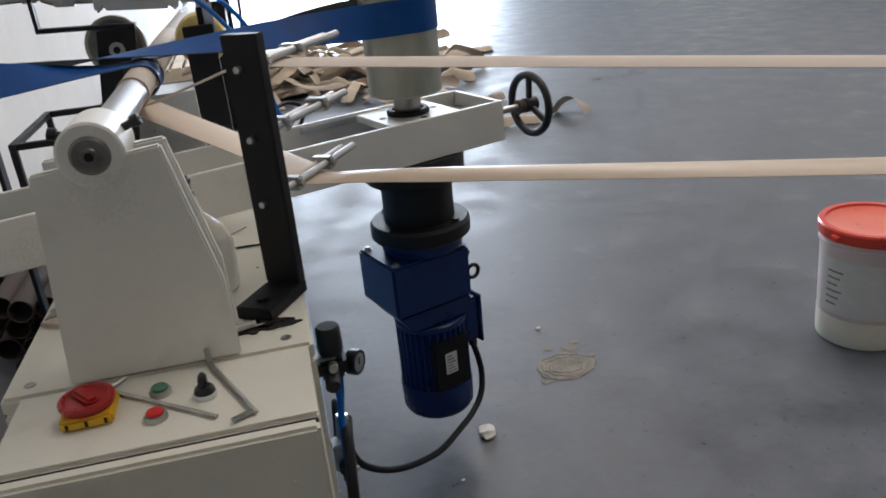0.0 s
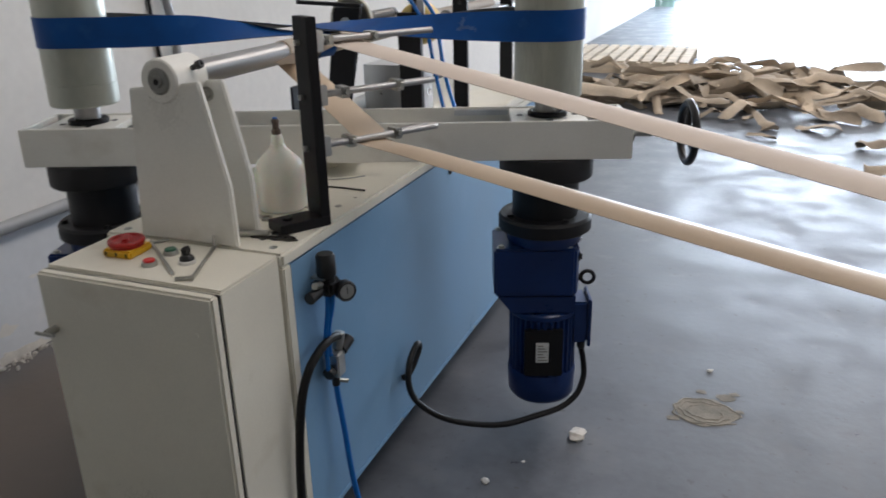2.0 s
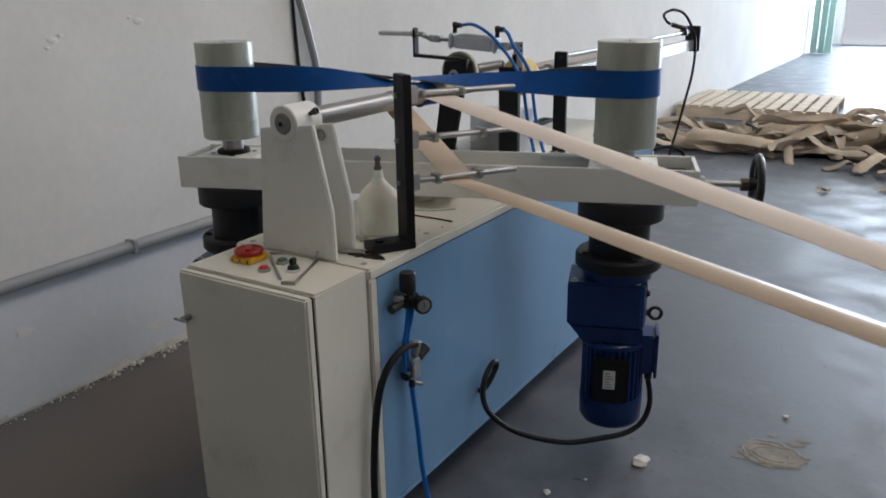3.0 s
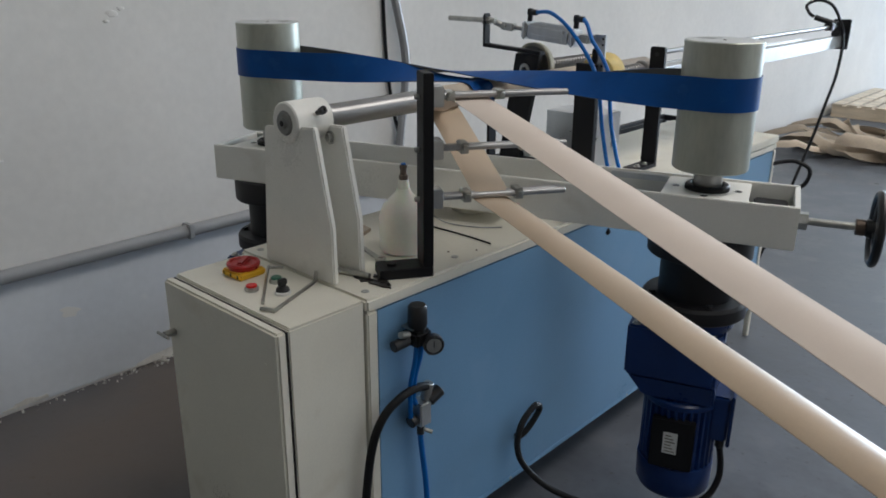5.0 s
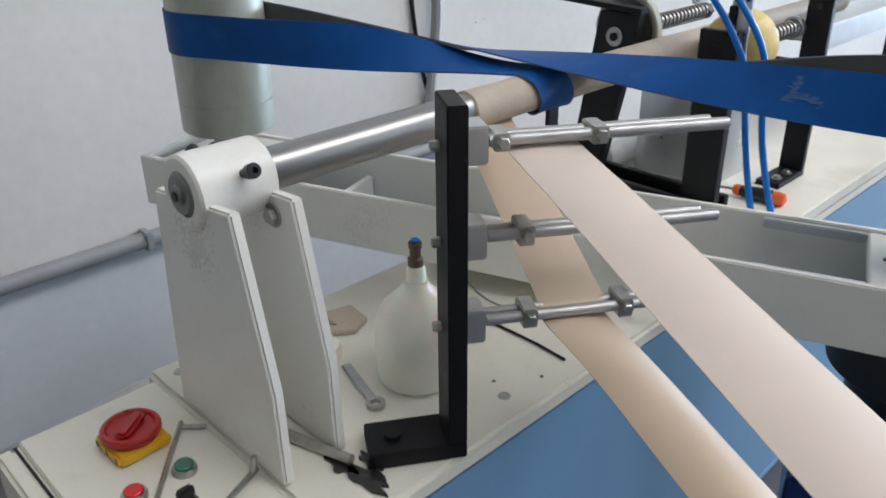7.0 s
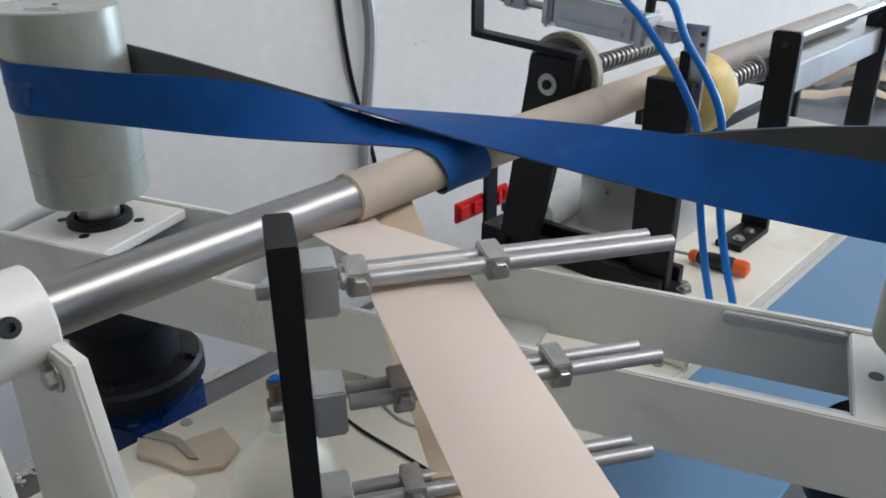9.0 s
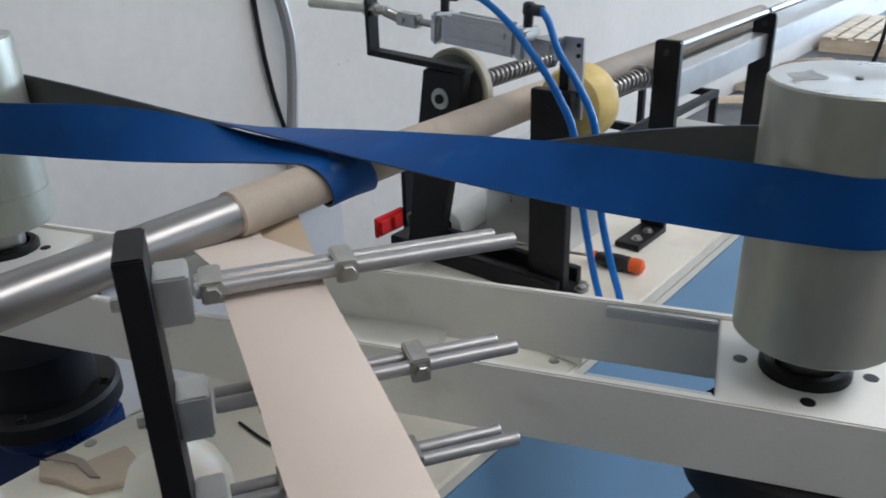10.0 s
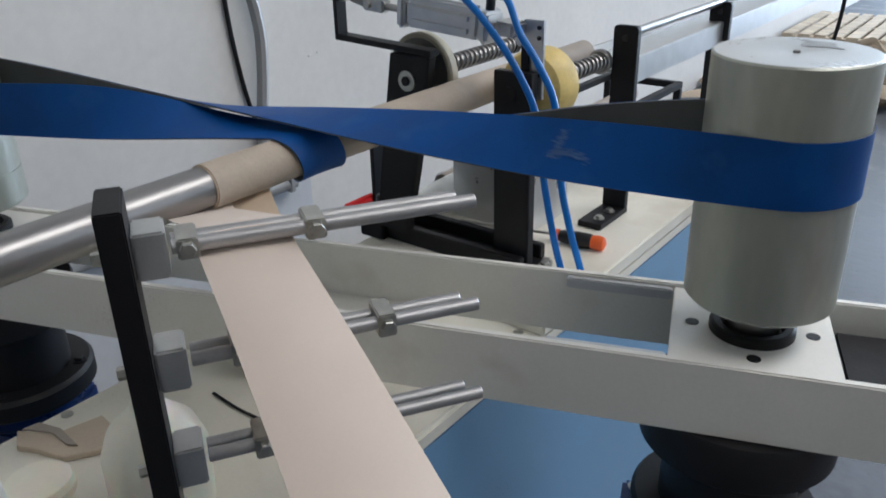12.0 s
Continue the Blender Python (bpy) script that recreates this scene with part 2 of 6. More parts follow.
def part(name, bm, mat, parent=None, label="", pivot=None, smooth=True, flat_angle=35):
    """Links a bmesh, given in the place's metres, as one mesh object under a thing or under a part."""
    inv = MATRIX[parent].inverted() if parent else Matrix()
    m = pivot.copy() if pivot else (MATRIX[parent].copy() if parent else Matrix())
    bm.transform(m.inverted())
    me = bpy.data.meshes.new(name)
    bmesh.ops.recalc_face_normals(bm, faces=bm.faces)
    if smooth:
        lim = radians(flat_angle)
        for f in bm.faces:
            f.smooth = True
        for e in bm.edges:
            if len(e.link_faces) == 2 and e.calc_face_angle(0) > lim:
                e.smooth = False
    bm.to_mesh(me)
    bm.free()
    for one in (mat if isinstance(mat, (list, tuple)) else [mat]):
        me.materials.append(one)
    ob = new(name, me)
    if label:
        ob["label"] = label
    ob.parent = parent
    ob.matrix_basis = inv @ m
    MATRIX[ob] = m
    return ob


def solo(name, bm, mat, label, category, group="", kind="", **kw):
    return tagged(part(name, bm, mat, None, **kw), label, category, group, kind)


def bevel(bm, width, segments=2):
    if width:
        bmesh.ops.bevel(bm, geom=[e for e in bm.edges if e.calc_face_angle(0) > 0.5], offset=width, segments=segments, affect="EDGES", clamp_overlap=True)
    return bm


def box(x0, x1, y0, y1, z0, z1, r=0.0, m=None, bm=None):
    b = bmesh.new()
    bmesh.ops.create_cube(b, size=1)
    b.transform(Matrix.Translation(((x0 + x1) / 2, (y0 + y1) / 2, (z0 + z1) / 2)) @ Matrix.Diagonal((x1 - x0, y1 - y0, z1 - z0, 1)))
    bevel(b, r)
    if m:
        b.transform(m)
    return join(bm, b) if bm else b


def join(bm, other):
    me = bpy.data.meshes.new("tmp")
    other.to_mesh(me)
    other.free()
    bm.from_mesh(me)
    bpy.data.meshes.remove(me)
    return bm


def lathe(profile, a, b=None, seg=32, bm=None, m=None):
    """Turns (distance along, radius) pairs about the line from a towards b."""
    a = Vector(a)
    w = ((Vector(b) - a).normalized() if b is not None else Vector((0, 0, 1)))
    q = w.to_track_quat("Z", "Y").to_matrix()
    o = bmesh.new()
    rings = []
    for d, r in profile:
        rings.append([o.verts.new(a + q @ Vector((r * math.cos(2 * math.pi * k / seg), r * math.sin(2 * math.pi * k / seg), d))) for k in range(seg)] if r > 1e-6 else [o.verts.new(a + w * d)])
    for u, v in zip(rings, rings[1:]):
        for k in range(seg):
            i, j = k, (k + 1) % seg
            if len(u) == 1 and len(v) == 1:
                continue
            if len(u) == 1:
                o.faces.new((u[0], v[i], v[j]))
            elif len(v) == 1:
                o.faces.new((u[i], u[j], v[0]))
            else:
                o.faces.new((u[i], u[j], v[j], v[i]))
    if m:
        o.transform(m)
    return join(bm, o) if bm else o


def rod(a, b, r, seg=20, bm=None, chamfer=0.0):
    n = (Vector(b) - Vector(a)).length
    c = chamfer or min(r * 0.12, 0.002)
    return lathe([(0, 0), (0, r - c), (c, r), (n - c, r), (n, r - c), (n, 0)], a, b, seg, bm)


def smooth_path(points, steps=8):
    p = [Vector(v) for v in points]
    p = [p[0] * 2 - p[1]] + p + [p[-1] * 2 - p[-2]]
    out = []
    for i in range(1, len(p) - 2):
        for k in range(steps):
            t = k / steps
            out.append(0.5 * (2 * p[i] + (p[i + 1] - p[i - 1]) * t + (2 * p[i - 1] - 5 * p[i] + 4 * p[i + 1] - p[i + 2]) * t * t + (3 * p[i] - p[i - 1] - 3 * p[i + 1] + p[i + 2]) * t ** 3))
    return out + [p[-2]]


def cable(points, r, steps=8, seg=8, bm=None):
    path = smooth_path(points, steps)
    o = bmesh.new()
    rings, ref = [], Vector((0.31, 0.2, 0.93))
    for i, c in enumerate(path):
        d = (path[min(i + 1, len(path) - 1)] - path[max(i - 1, 0)]).normalized()
        u = (ref - d * ref.dot(d)).normalized()
        ref = u
        v = d.cross(u)
        rings.append([o.verts.new(c + r * (u * math.cos(2 * math.pi * k / seg) + v * math.sin(2 * math.pi * k / seg))) for k in range(seg)])
    for a, b in zip(rings, rings[1:]):
        for k in range(seg):
            o.faces.new((a[k], a[(k + 1) % seg], b[(k + 1) % seg], b[k]))
    o.faces.new(rings[0])
    o.faces.new(rings[-1])
    return join(bm, o) if bm else o


def slab(outline, axis, d0, d1, r=0.0, m=None, bm=None):
    """A flat plate of the given outline, from d0 to d1 along an axis (0, 1, 2)."""
    o = bmesh.new()

    def at(p, d):
        return ((d, p[0], p[1]), (p[0], d, p[1]), (p[0], p[1], d))[axis]
    lo, hi = [o.verts.new(at(p, d0)) for p in outline], [o.verts.new(at(p, d1)) for p in outline]
    o.faces.new(lo)
    o.faces.new(hi)
    for k in range(len(outline)):
        j = (k + 1) % len(outline)
        o.faces.new((lo[k], lo[j], hi[j], hi[k]))
    bmesh.ops.recalc_face_normals(o, faces=o.faces)
    bevel(o, r)
    if m:
        o.transform(m)
    return join(bm, o) if bm else o


def bolt(a, b, r, h=None, parent=None, mat=None, name="bolt", washer=True):
    """A hexagon head whose seat is at a and that looks towards b."""
    h = h or r * 0.9
    o = lathe([(0, 0), (0, r), (h * 0.85, r), (h, r * 0.88), (h, 0)], a, b, 6)
    if washer:
        lathe([(0, 0), (0, r * 1.45), (r * 0.22, r * 1.45), (r * 0.22, 0)], a, b, 20, o)
    return part(name, o, mat or ZINC, parent, flat_angle=25)




# ---------------------------------------------------------------- the hall
WX = -1.345      # inner face of the long wall
HALL_Y0, HALL_Y1, HALL_X1, HALL_H = -7.0, 20.0, 10.0, 5.2


def structure(name, bm, mat, label, category):
    return solo(name, bm, mat, label, category, kind="structure", smooth=False)


def build_hall():
    structure("ground", box(-60, 80, -60, 140, -0.4, -0.12), GROUND, "sunlit concrete yard outside the hall", "ground")
    structure("floor", box(WX - 0.25, HALL_X1 + 0.25, HALL_Y0 - 0.25, HALL_Y1 + 0.25, -0.12, 0), FLOOR, "smooth grey sealed concrete hall floor with pale stains", "floor")
    # long wall, a pale dado below the pipe and white plaster above
    west = structure("wall_west", box(WX - 0.22, WX, HALL_Y0, HALL_Y1, 0.0, HALL_H), WALL, "long white plastered hall wall, slightly uneven", "wall")
    dado = structure("dado_west", box(WX - 0.1, WX + 0.006, HALL_Y0, 2.05, 0.012, 0.49), DADO, "pale grey painted lower band of the wall", "dado")
    rng = random.Random(21)
    for k in range(20):
        y, z, s = rng.uniform(-2.2, 3.2), rng.uniform(0.03, 0.46), rng.uniform(0.006, 0.03) * rng.choice((0.5, 0.7, 1.4))
        out = [(y + s * rng.uniform(0.5, 1.3) * 1.3 * math.cos(a), z + s * rng.uniform(0.5, 1.3) * 0.7 * math.sin(a)) for a in np.linspace(0, 2 * math.pi, 12)[:-1]]
        part("bare_patch", slab(out, 0, WX + 0.0062, WX + 0.0072), WALL, dado)
    for y, z, s in ((0.05, 0.03, 0.05), (0.55, 0.02, 0.07), (0.82, 0.02, 0.09), (-0.4, 0.02, 0.05), (1.2, 0.02, 0.05), (-1.1, 0.02, 0.06)):
        out = [(y + s * rng.uniform(0.7, 1.3) * 1.6 * math.cos(a), z + s * rng.uniform(0.5, 1.0) * 0.6 * abs(math.sin(a)) - 0.015) for a in np.linspace(0, math.pi, 12)]
        part("bare_patch", slab(out, 0, WX + 0.0062, WX + 0.0076), PLASTER, dado)
    rough = [(0.523, 1.295, 0.022), (0.50, 1.27, 0.012), (0.555, 1.31, 0.014), (0.888, 1.344, 0.026), (0.85, 1.36, 0.012), (0.25, 1.42, 0.02), (1.358, 0.875, 0.006), (2.147, 0.923, 0.006), (2.105, 0.917, 0.008), (-0.3, 1.1, 0.02), (0.1, 0.86, 0.010)]
    for y, z, sz in rough:
        lump = bmesh.new()
        bmesh.ops.create_icosphere(lump, subdivisions=2, radius=1)
        for v in lump.verts:
            v.co *= 1 + 0.4 * noise.noise(v.co * 1.8 + Vector((y * 9, z * 7, 0)))
        lump.transform(Matrix.Translation((WX, y, z)) @ Matrix.Diagonal((0.003, sz, sz * 0.55, 1)))
        part("plaster_blister", lump, WALL, west)
    # far wall with the wide open gate
    o = box(WX, -1.0, HALL_Y1, HALL_Y1 + 0.22, 0, HALL_H)
    box(6.2, HALL_X1, HALL_Y1, HALL_Y1 + 0.22, 0, HALL_H, bm=o)
    box(-1.0, 6.2, HALL_Y1, HALL_Y1 + 0.22, 4.4, HALL_H, bm=o)
    structure("wall_north", o, WALL, "white end wall with a wide open gate", "wall")
    # unseen east wall, its long high opening added for the side fill
    o = box(HALL_X1, HALL_X1 + 0.22, HALL_Y0, HALL_Y1, 0, 2.0)
    box(HALL_X1, HALL_X1 + 0.22, HALL_Y0, HALL_Y1, 4.4, HALL_H, bm=o)
    for y0, y1 in ((HALL_Y0, 0.4), (9.6, HALL_Y1)):
        box(HALL_X1, HALL_X1 + 0.22, y0, y1, 2.0, 4.4, bm=o)
    structure("wall_east", o, BOUNCEWALL, "unseen hall wall tinted for bounced light, with an added high opening", "wall")
    # unseen south wall, added to close the hall and bounce tinted light
    structure("wall_south", box(WX, HALL_X1, HALL_Y0 - 0.22, HALL_Y0, 0, HALL_H), BOUNCEWALL, "plain unseen hall wall tinted for bounced light", "wall")
    # unseen ceiling, its slot added to let the roof fill in
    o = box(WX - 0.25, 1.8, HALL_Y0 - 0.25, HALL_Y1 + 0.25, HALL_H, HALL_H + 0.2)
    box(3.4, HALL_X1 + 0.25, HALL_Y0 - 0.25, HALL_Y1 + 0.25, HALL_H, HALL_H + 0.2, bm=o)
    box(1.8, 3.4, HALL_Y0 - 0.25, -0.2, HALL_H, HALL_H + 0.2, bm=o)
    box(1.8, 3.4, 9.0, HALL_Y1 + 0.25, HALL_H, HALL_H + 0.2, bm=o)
    structure("ceiling", o, WALL, "plain white ceiling, unseen, with an added long slot for top light", "ceiling")


build_hall()


def build_wall_fittings():
    # grey pipe along the wall on top of the dado
    t = thing("wall_pipe", "long grey plastic conduit pipe fixed along the wall", "pipe", pose(WX, 0, 0.5))
    part("pipe", rod((WX + 0.03, -5, 0.496), (WX + 0.03, 1.95, 0.496), 0.024), GREYPIPE, t)
    for y in (-2.3, -0.8, 0.7, 1.92):
        part("clip", box(WX + 0.002, WX + 0.057, y - 0.012, y + 0.012, 0.468, 0.524, 0.004), GREYPIPE, t)
    # hoses that come down the wall
    solo("grey_conduit", cable([(WX + 0.03, 1.63, 2.3), (WX + 0.03, 1.73, 1.6), (WX + 0.03, 1.805, 1.31), (WX + 0.03, 1.86, 1.10), (WX + 0.03, 1.865, 0.95), (WX + 0.03, 1.83, 0.70), (WX + 0.03, 1.81, 0.535)], 0.019), GREYPIPE,
         "grey corrugated conduit running down the white wall", "conduit")
    solo("black_cable", cable([(WX + 0.012, 1.73, 2.3), (WX + 0.012, 1.75, 1.3), (WX + 0.012, 1.785, 0.9), (WX + 0.012, 1.86, 0.62), (WX + 0.012, 1.88, 0.535)], 0.008), RUBBER,
         "thin black cable hanging down the white wall", "cable")


build_wall_fittings()

# ---------------------------------------------------------------- the winding machine
TX0, TX1 = -0.205, 0.237       # sides of the table
TOP = 0.82                     # table top
AX = (0.0, 1.147)              # winding mandrel: x, z
BEAM = pose(-0.0255, 0.8265, 0, 0, 0, 19.82)      # the swivel beam's own axes: along, across, up
HALF = 0.615                   # drums stand this far from the beam's pivot
Y_END = 2.34                   # far end of the machine table


def build_table():
    t = thing("machine_table", "long cream steel machine table with sky blue side panels", "machine table", pose(0, 1.2, 0))
    part("table_top", box(TX0, TX1, 0.217, Y_END, TOP - 0.03, TOP, 0.006), CREAM, t, "cream enamelled table top, slightly stained")
    for x0, x1, nm in ((TX1 - 0.012, TX1 - 0.003, "side_panel"), (TX0 + 0.003, TX0 + 0.012, "side_panel")):
        part(nm, box(x0, x1, 0.25, Y_END - 0.02, 0.145, TOP - 0.032), BLUEPANEL, t, "sky blue enamelled sheet panel")
    part("end_panel", box(TX0 + 0.02, TX1 - 0.02, Y_END - 0.014, Y_END - 0.004, 0.145, TOP - 0.03), CREAM, t)
    for y0, y1 in ((0.219, 0.247), (Y_END - 0.024, Y_END)):
        for x0, x1 in ((TX0, TX0 + 0.02), (TX1 - 0.02, TX1)):
            part("upright", box(x0, x1, y0, y1, 0.0, TOP - 0.03, 0.003), CREAM, t)
    for x0, x1 in ((TX0, TX0 + 0.02), (TX1 - 0.02, TX1)):
        part("bottom_rail", box(x0, x1, 0.247, Y_END - 0.024, 0.128, 0.146, 0.003), BLUEPANEL, t)
    part("rear_rail", box(TX0 - 0.055, TX0 - 0.042, 1.25, Y_END, 0.815, 0.846, 0.002), BLACK, t, "thin black rail along the wall side")
    for y in (1.30, 1.80, 2.28):
        part("rail_bracket", box(TX0 - 0.042, TX0, y - 0.012, y + 0.012, 0.795, 0.815, 0.001), BLACK, t)
    for y in (1.331, 0.72, 1.9):
        bolt((TX1, y, 0.139), (TX1 + 1, y, 0.139), 0.004, parent=t, washer=False, name="screw")
    bolt((TX1 - 0.004, 1.136, 0.745), (TX1 + 1, 1.136, 0.745), 0.007, parent=t, mat=BLACK, name="screw")
    for x, y in ((0.193, 0.53), (0.198, 0.249), (-0.188, 0.508), (-0.17, 0.25), (0.2, 1.05), (0.19, 1.72), (0.205, 2.2)):
        part("screw", lathe([(0, 0), (0, 0.0085), (0.0012, 0.008), (0.0012, 0.004), (0.0004, 0.003), (0.0004, 0)], (x, y, TOP), None, 16), ZINC, t)
    return t


def build_control_box():
    t = thing("control_cabinet", "cream steel control cabinet with a front door at the table's end", "cabinet", pose(0, 0.1, 0))
    part("body", box(TX0 + 0.03, TX1 - 0.008, 0.0295, 0.2165, 0.175, TOP - 0.004, 0.003), CREAM, t)
    part("lid", box(TX0 + 0.031, TX1 - 0.009, 0.034, 0.214, TOP - 0.0035, TOP - 0.0005, 0.001), CREAM, t)
    part("door", box(TX0 + 0.03, TX1 - 0.008, 0.003, 0.0265, 0.175, TOP - 0.004, 0.005), CREAM, t, "flat cream enamelled cabinet door")
    # black strip added inside the door gap to make its shade
    part("door_gasket", box(TX0 + 0.0315, TX1 - 0.0095, 0.0264, 0.0296, 0.178, TOP - 0.0065), RUBBER, t, "black strip set in the door gap as its shade")
    part("plinth", box(TX0 + 0.07, TX1 - 0.03, 0.07, 0.21, 0.0, 0.1745), CREAM, t)
    lk = part("lock", rod((TX0 + 0.055, 0.003, 0.70), (TX0 + 0.055, -0.022, 0.70), 0.008), ZINC, t, "small metal door lock")
    part("key", box(TX0 + 0.031, TX0 + 0.079, -0.028, -0.0225, 0.697, 0.703, 0.001), ZINC, lk)
    for x, z in ((TX0 + 0.06, 0.21), (TX1 - 0.05, 0.74)):
        part("rivet", lathe([(0, 0.005), (0.001, 0.0045), (0.002, 0)], (x, 0.003, z), (x, -1, z), 12), CREAM, t)
    return t


def build_stand():
    t = thing("mandrel_stand", "white welded stand of two tapered plates holding the mandrel", "bearing stand", pose(0.01, 0.28, TOP))
    out = [(-0.108, TOP + 0.001), (0.132, TOP + 0.001), (0.130, 0.945), (0.086, 1.148), (-0.082, 1.130)]
    part("front_plate", slab(out, 1, 0.222, 0.236, 0.003), WHITE, t)
    out2 = [(-0.108, TOP + 0.001), (0.128, TOP + 0.001), (0.126, 0.945), (0.083, 1.140), (-0.082, 1.130)]
    part("rear_plate", slab(out2, 1, 0.299, 0.314, 0.003), WHITE, t)
    part("sleeve", lathe([(0, 0.0), (0, 0.040), (0.003, 0.0435), (0.093, 0.0435), (0.096, 0.040), (0.096, 0)], (AX[0], 0.217, AX[1]), (AX[0], 1, AX[1]), 40), WHITE, t, "white bored bearing sleeve")
    for sg, y in ((1, 0.272), (-1, 0.262)):
        a, b = Vector(((0.036 if sg > 0 else 0.028) * sg, y, AX[1] + 0.018)), Vector((0.062 * sg, y, AX[1] + 0.029))
        part("clamp_screw", lathe([(0, 0), (0, 0.0055), (0.016, 0.0055), (0.0165, 0.0085), (0.027, 0.0085), (0.028, 0.0075), (0.028, 0.004), (0.022, 0.004), (0.022, 0)], a, b, 16), PLASTIC, t, "black socket-head clamping screw")
    bolt((0.046, 0.2985, 1.112), (0.046, 0.2, 1.112), 0.010, parent=t)
    return t


def build_mandrel():
    t = thing("mandrel", "polished steel winding mandrel held at one end", "mandrel", pose(AX[0], 0.3, AX[1]))
    part("shaft", rod((AX[0], 0.2215, AX[1]), (AX[0], 1.36, AX[1]), 0.0255, 40), STEEL, t)
    sh = part("shaft_end", lathe([(0, 0), (0, 0.010), (0.004, 0.012), (0.004, 0.022), (0.008, 0.026), (0.012, 0.026)], (AX[0], 0.209, AX[1]), (AX[0], 1, AX[1]), 28), DULLSTEEL, t, "bright turned shaft end with a centre hole")
    part("centre_hole", rod((AX[0], 0.2075, AX[1]), (AX[0], 0.2095, AX[1]), 0.006), BLACK, sh)


def in_beam(bm):
    bm.transform(BEAM)
    return bm


Z0, Z1 = 0.857, 0.957      # underside and rim of the beam


def build_beam():
    t = thing("swivel_beam", "long cream steel channel beam carrying both belt drums", "machine beam", BEAM @ pose(0, 0, Z0))
    a, b, w = -0.757, 0.823, 0.106
    part("near_flange", in_beam(box(a, b, -w, -w + 0.012, Z0, Z1, 0.002)), WHITE, t)
    part("far_flange", in_beam(box(a, b, w - 0.012, w, Z0, Z1, 0.002)), WHITE, t)
    part("pivot_plate", in_beam(box(-0.13, 0.13, -w + 0.0122, w - 0.0122, Z0 + 0.002, Z0 + 0.014)), WHITE, t)
    for s in (-0.36,):
        part("cross_rib", in_beam(box(s - 0.006, s + 0.006, -w + 0.0122, w - 0.0122, Z0 + 0.002, Z0 + 0.05)), WHITE, t)
    for s0, s1 in ((a, a + 0.012), (b - 0.012, b)):
        part("end_plate", in_beam(box(s0, s1, -w + 0.0125, w - 0.0125, Z0 + 0.001, Z1 - 0.001, 0.001)), WHITE, t)
    for s in (-HALF, HALF):
        p = part("bearing_plate", in_beam(box(s - 0.098, s + 0.098, -w + 0.0125, w - 0.0125, Z1 - 0.022, Z1 - 0.004, 0.002)), WHITE, t, "cream plate that carries a drum bearing")
        turn, ring = (0, 0.072) if s > 0 else (22, 0.064)
        for k in range(4):
            an = radians(90 * k + turn)
            part("bolt_hole", in_beam(lathe([(0, 0), (0, 0.0085), (0.001, 0.0085), (0.001, 0)], (s + ring * math.cos(an), ring * math.sin(an), Z1 - 0.0042), None, 16)), BLACK, p)
    part("tension_block", in_beam(box(0.722, 0.800, -0.07, 0.07, Z0 + 0.02, Z1 - 0.03, 0.004)), CASTBLACK, t, "black tension block inside the beam's end")
    # slide strips beside the tension side
    for sg in (-1, 1):
        part("slide_strip", in_beam(box(0.368, HALF - 0.10, sg * (w - 0.018) - 0.006, sg * (w - 0.018) + 0.006, Z1 - 0.020, Z1 - 0.004, 0.002)), GALV, t)
    for s in (-0.5, -0.2, 0.1):
        bolt(BEAM @ Vector((s, w - 0.0, Z1 - 0.05)), BEAM @ Vector((s, w + 1, Z1 - 0.05)), 0.008, parent=t)
    # pivot between beam and table
    part("pivot", in_beam(rod((0, 0.02, TOP), (0, 0.02, Z0 + 0.001), 0.05, 36)), CREAM, t)
    return t


def build_handwheel():
    t = thing("handwheel", "black five-spoke handwheel on a threaded tension spindle", "handwheel", BEAM @ pose(1.0, 0, 0.9))
    part("spindle", in_beam(rod((0.823, 0, 0.9), (1.012, 0, 0.9), 0.009)), ZINC, t, "greased threaded steel spindle")
    part("nut", in_beam(lathe([(0, 0), (0, 0.022), (0.022, 0.022), (0.022, 0)], (0.8235, 0, 0.9), (2, 0, 0.9), 6)), ZINC, t)
    part("collar", in_beam(rod((0.945, 0, 0.9), (0.966, 0, 0.9), 0.019)), OLDBRASS, t)
    part("hub", in_beam(rod((0.966, 0, 0.9), (1.006, 0, 0.9), 0.02)), PLASTIC, t)
    o = bmesh.new()
    seg, sub, R, r = 40, 10, 0.078, 0.0105
    rings = [[o.verts.new((0.988 + r * math.sin(2 * math.pi * j / sub), (R + r * math.cos(2 * math.pi * j / sub)) * math.cos(2 * math.pi * k / seg), 0.9 + (R + r * math.cos(2 * math.pi * j / sub)) * math.sin(2 * math.pi * k / seg))) for j in range(sub)] for k in range(seg)]
    for k in range(seg):
        for j in range(sub):
            o.faces.new((rings[k][j], rings[(k + 1) % seg][j], rings[(k + 1) % seg][(j + 1) % sub], rings[k][(j + 1) % sub]))
    part("rim", in_beam(o), PLASTIC, t)
    for k in range(3):
        an = radians(90 + 120 * k)
        part("spoke", in_beam(rod((0.986, 0.015 * math.cos(an), 0.9 + 0.015 * math.sin(an)), (0.988, 0.074 * math.cos(an), 0.9 + 0.074 * math.sin(an)), 0.0085, 12)), PLASTIC, t)


DRUMS = []


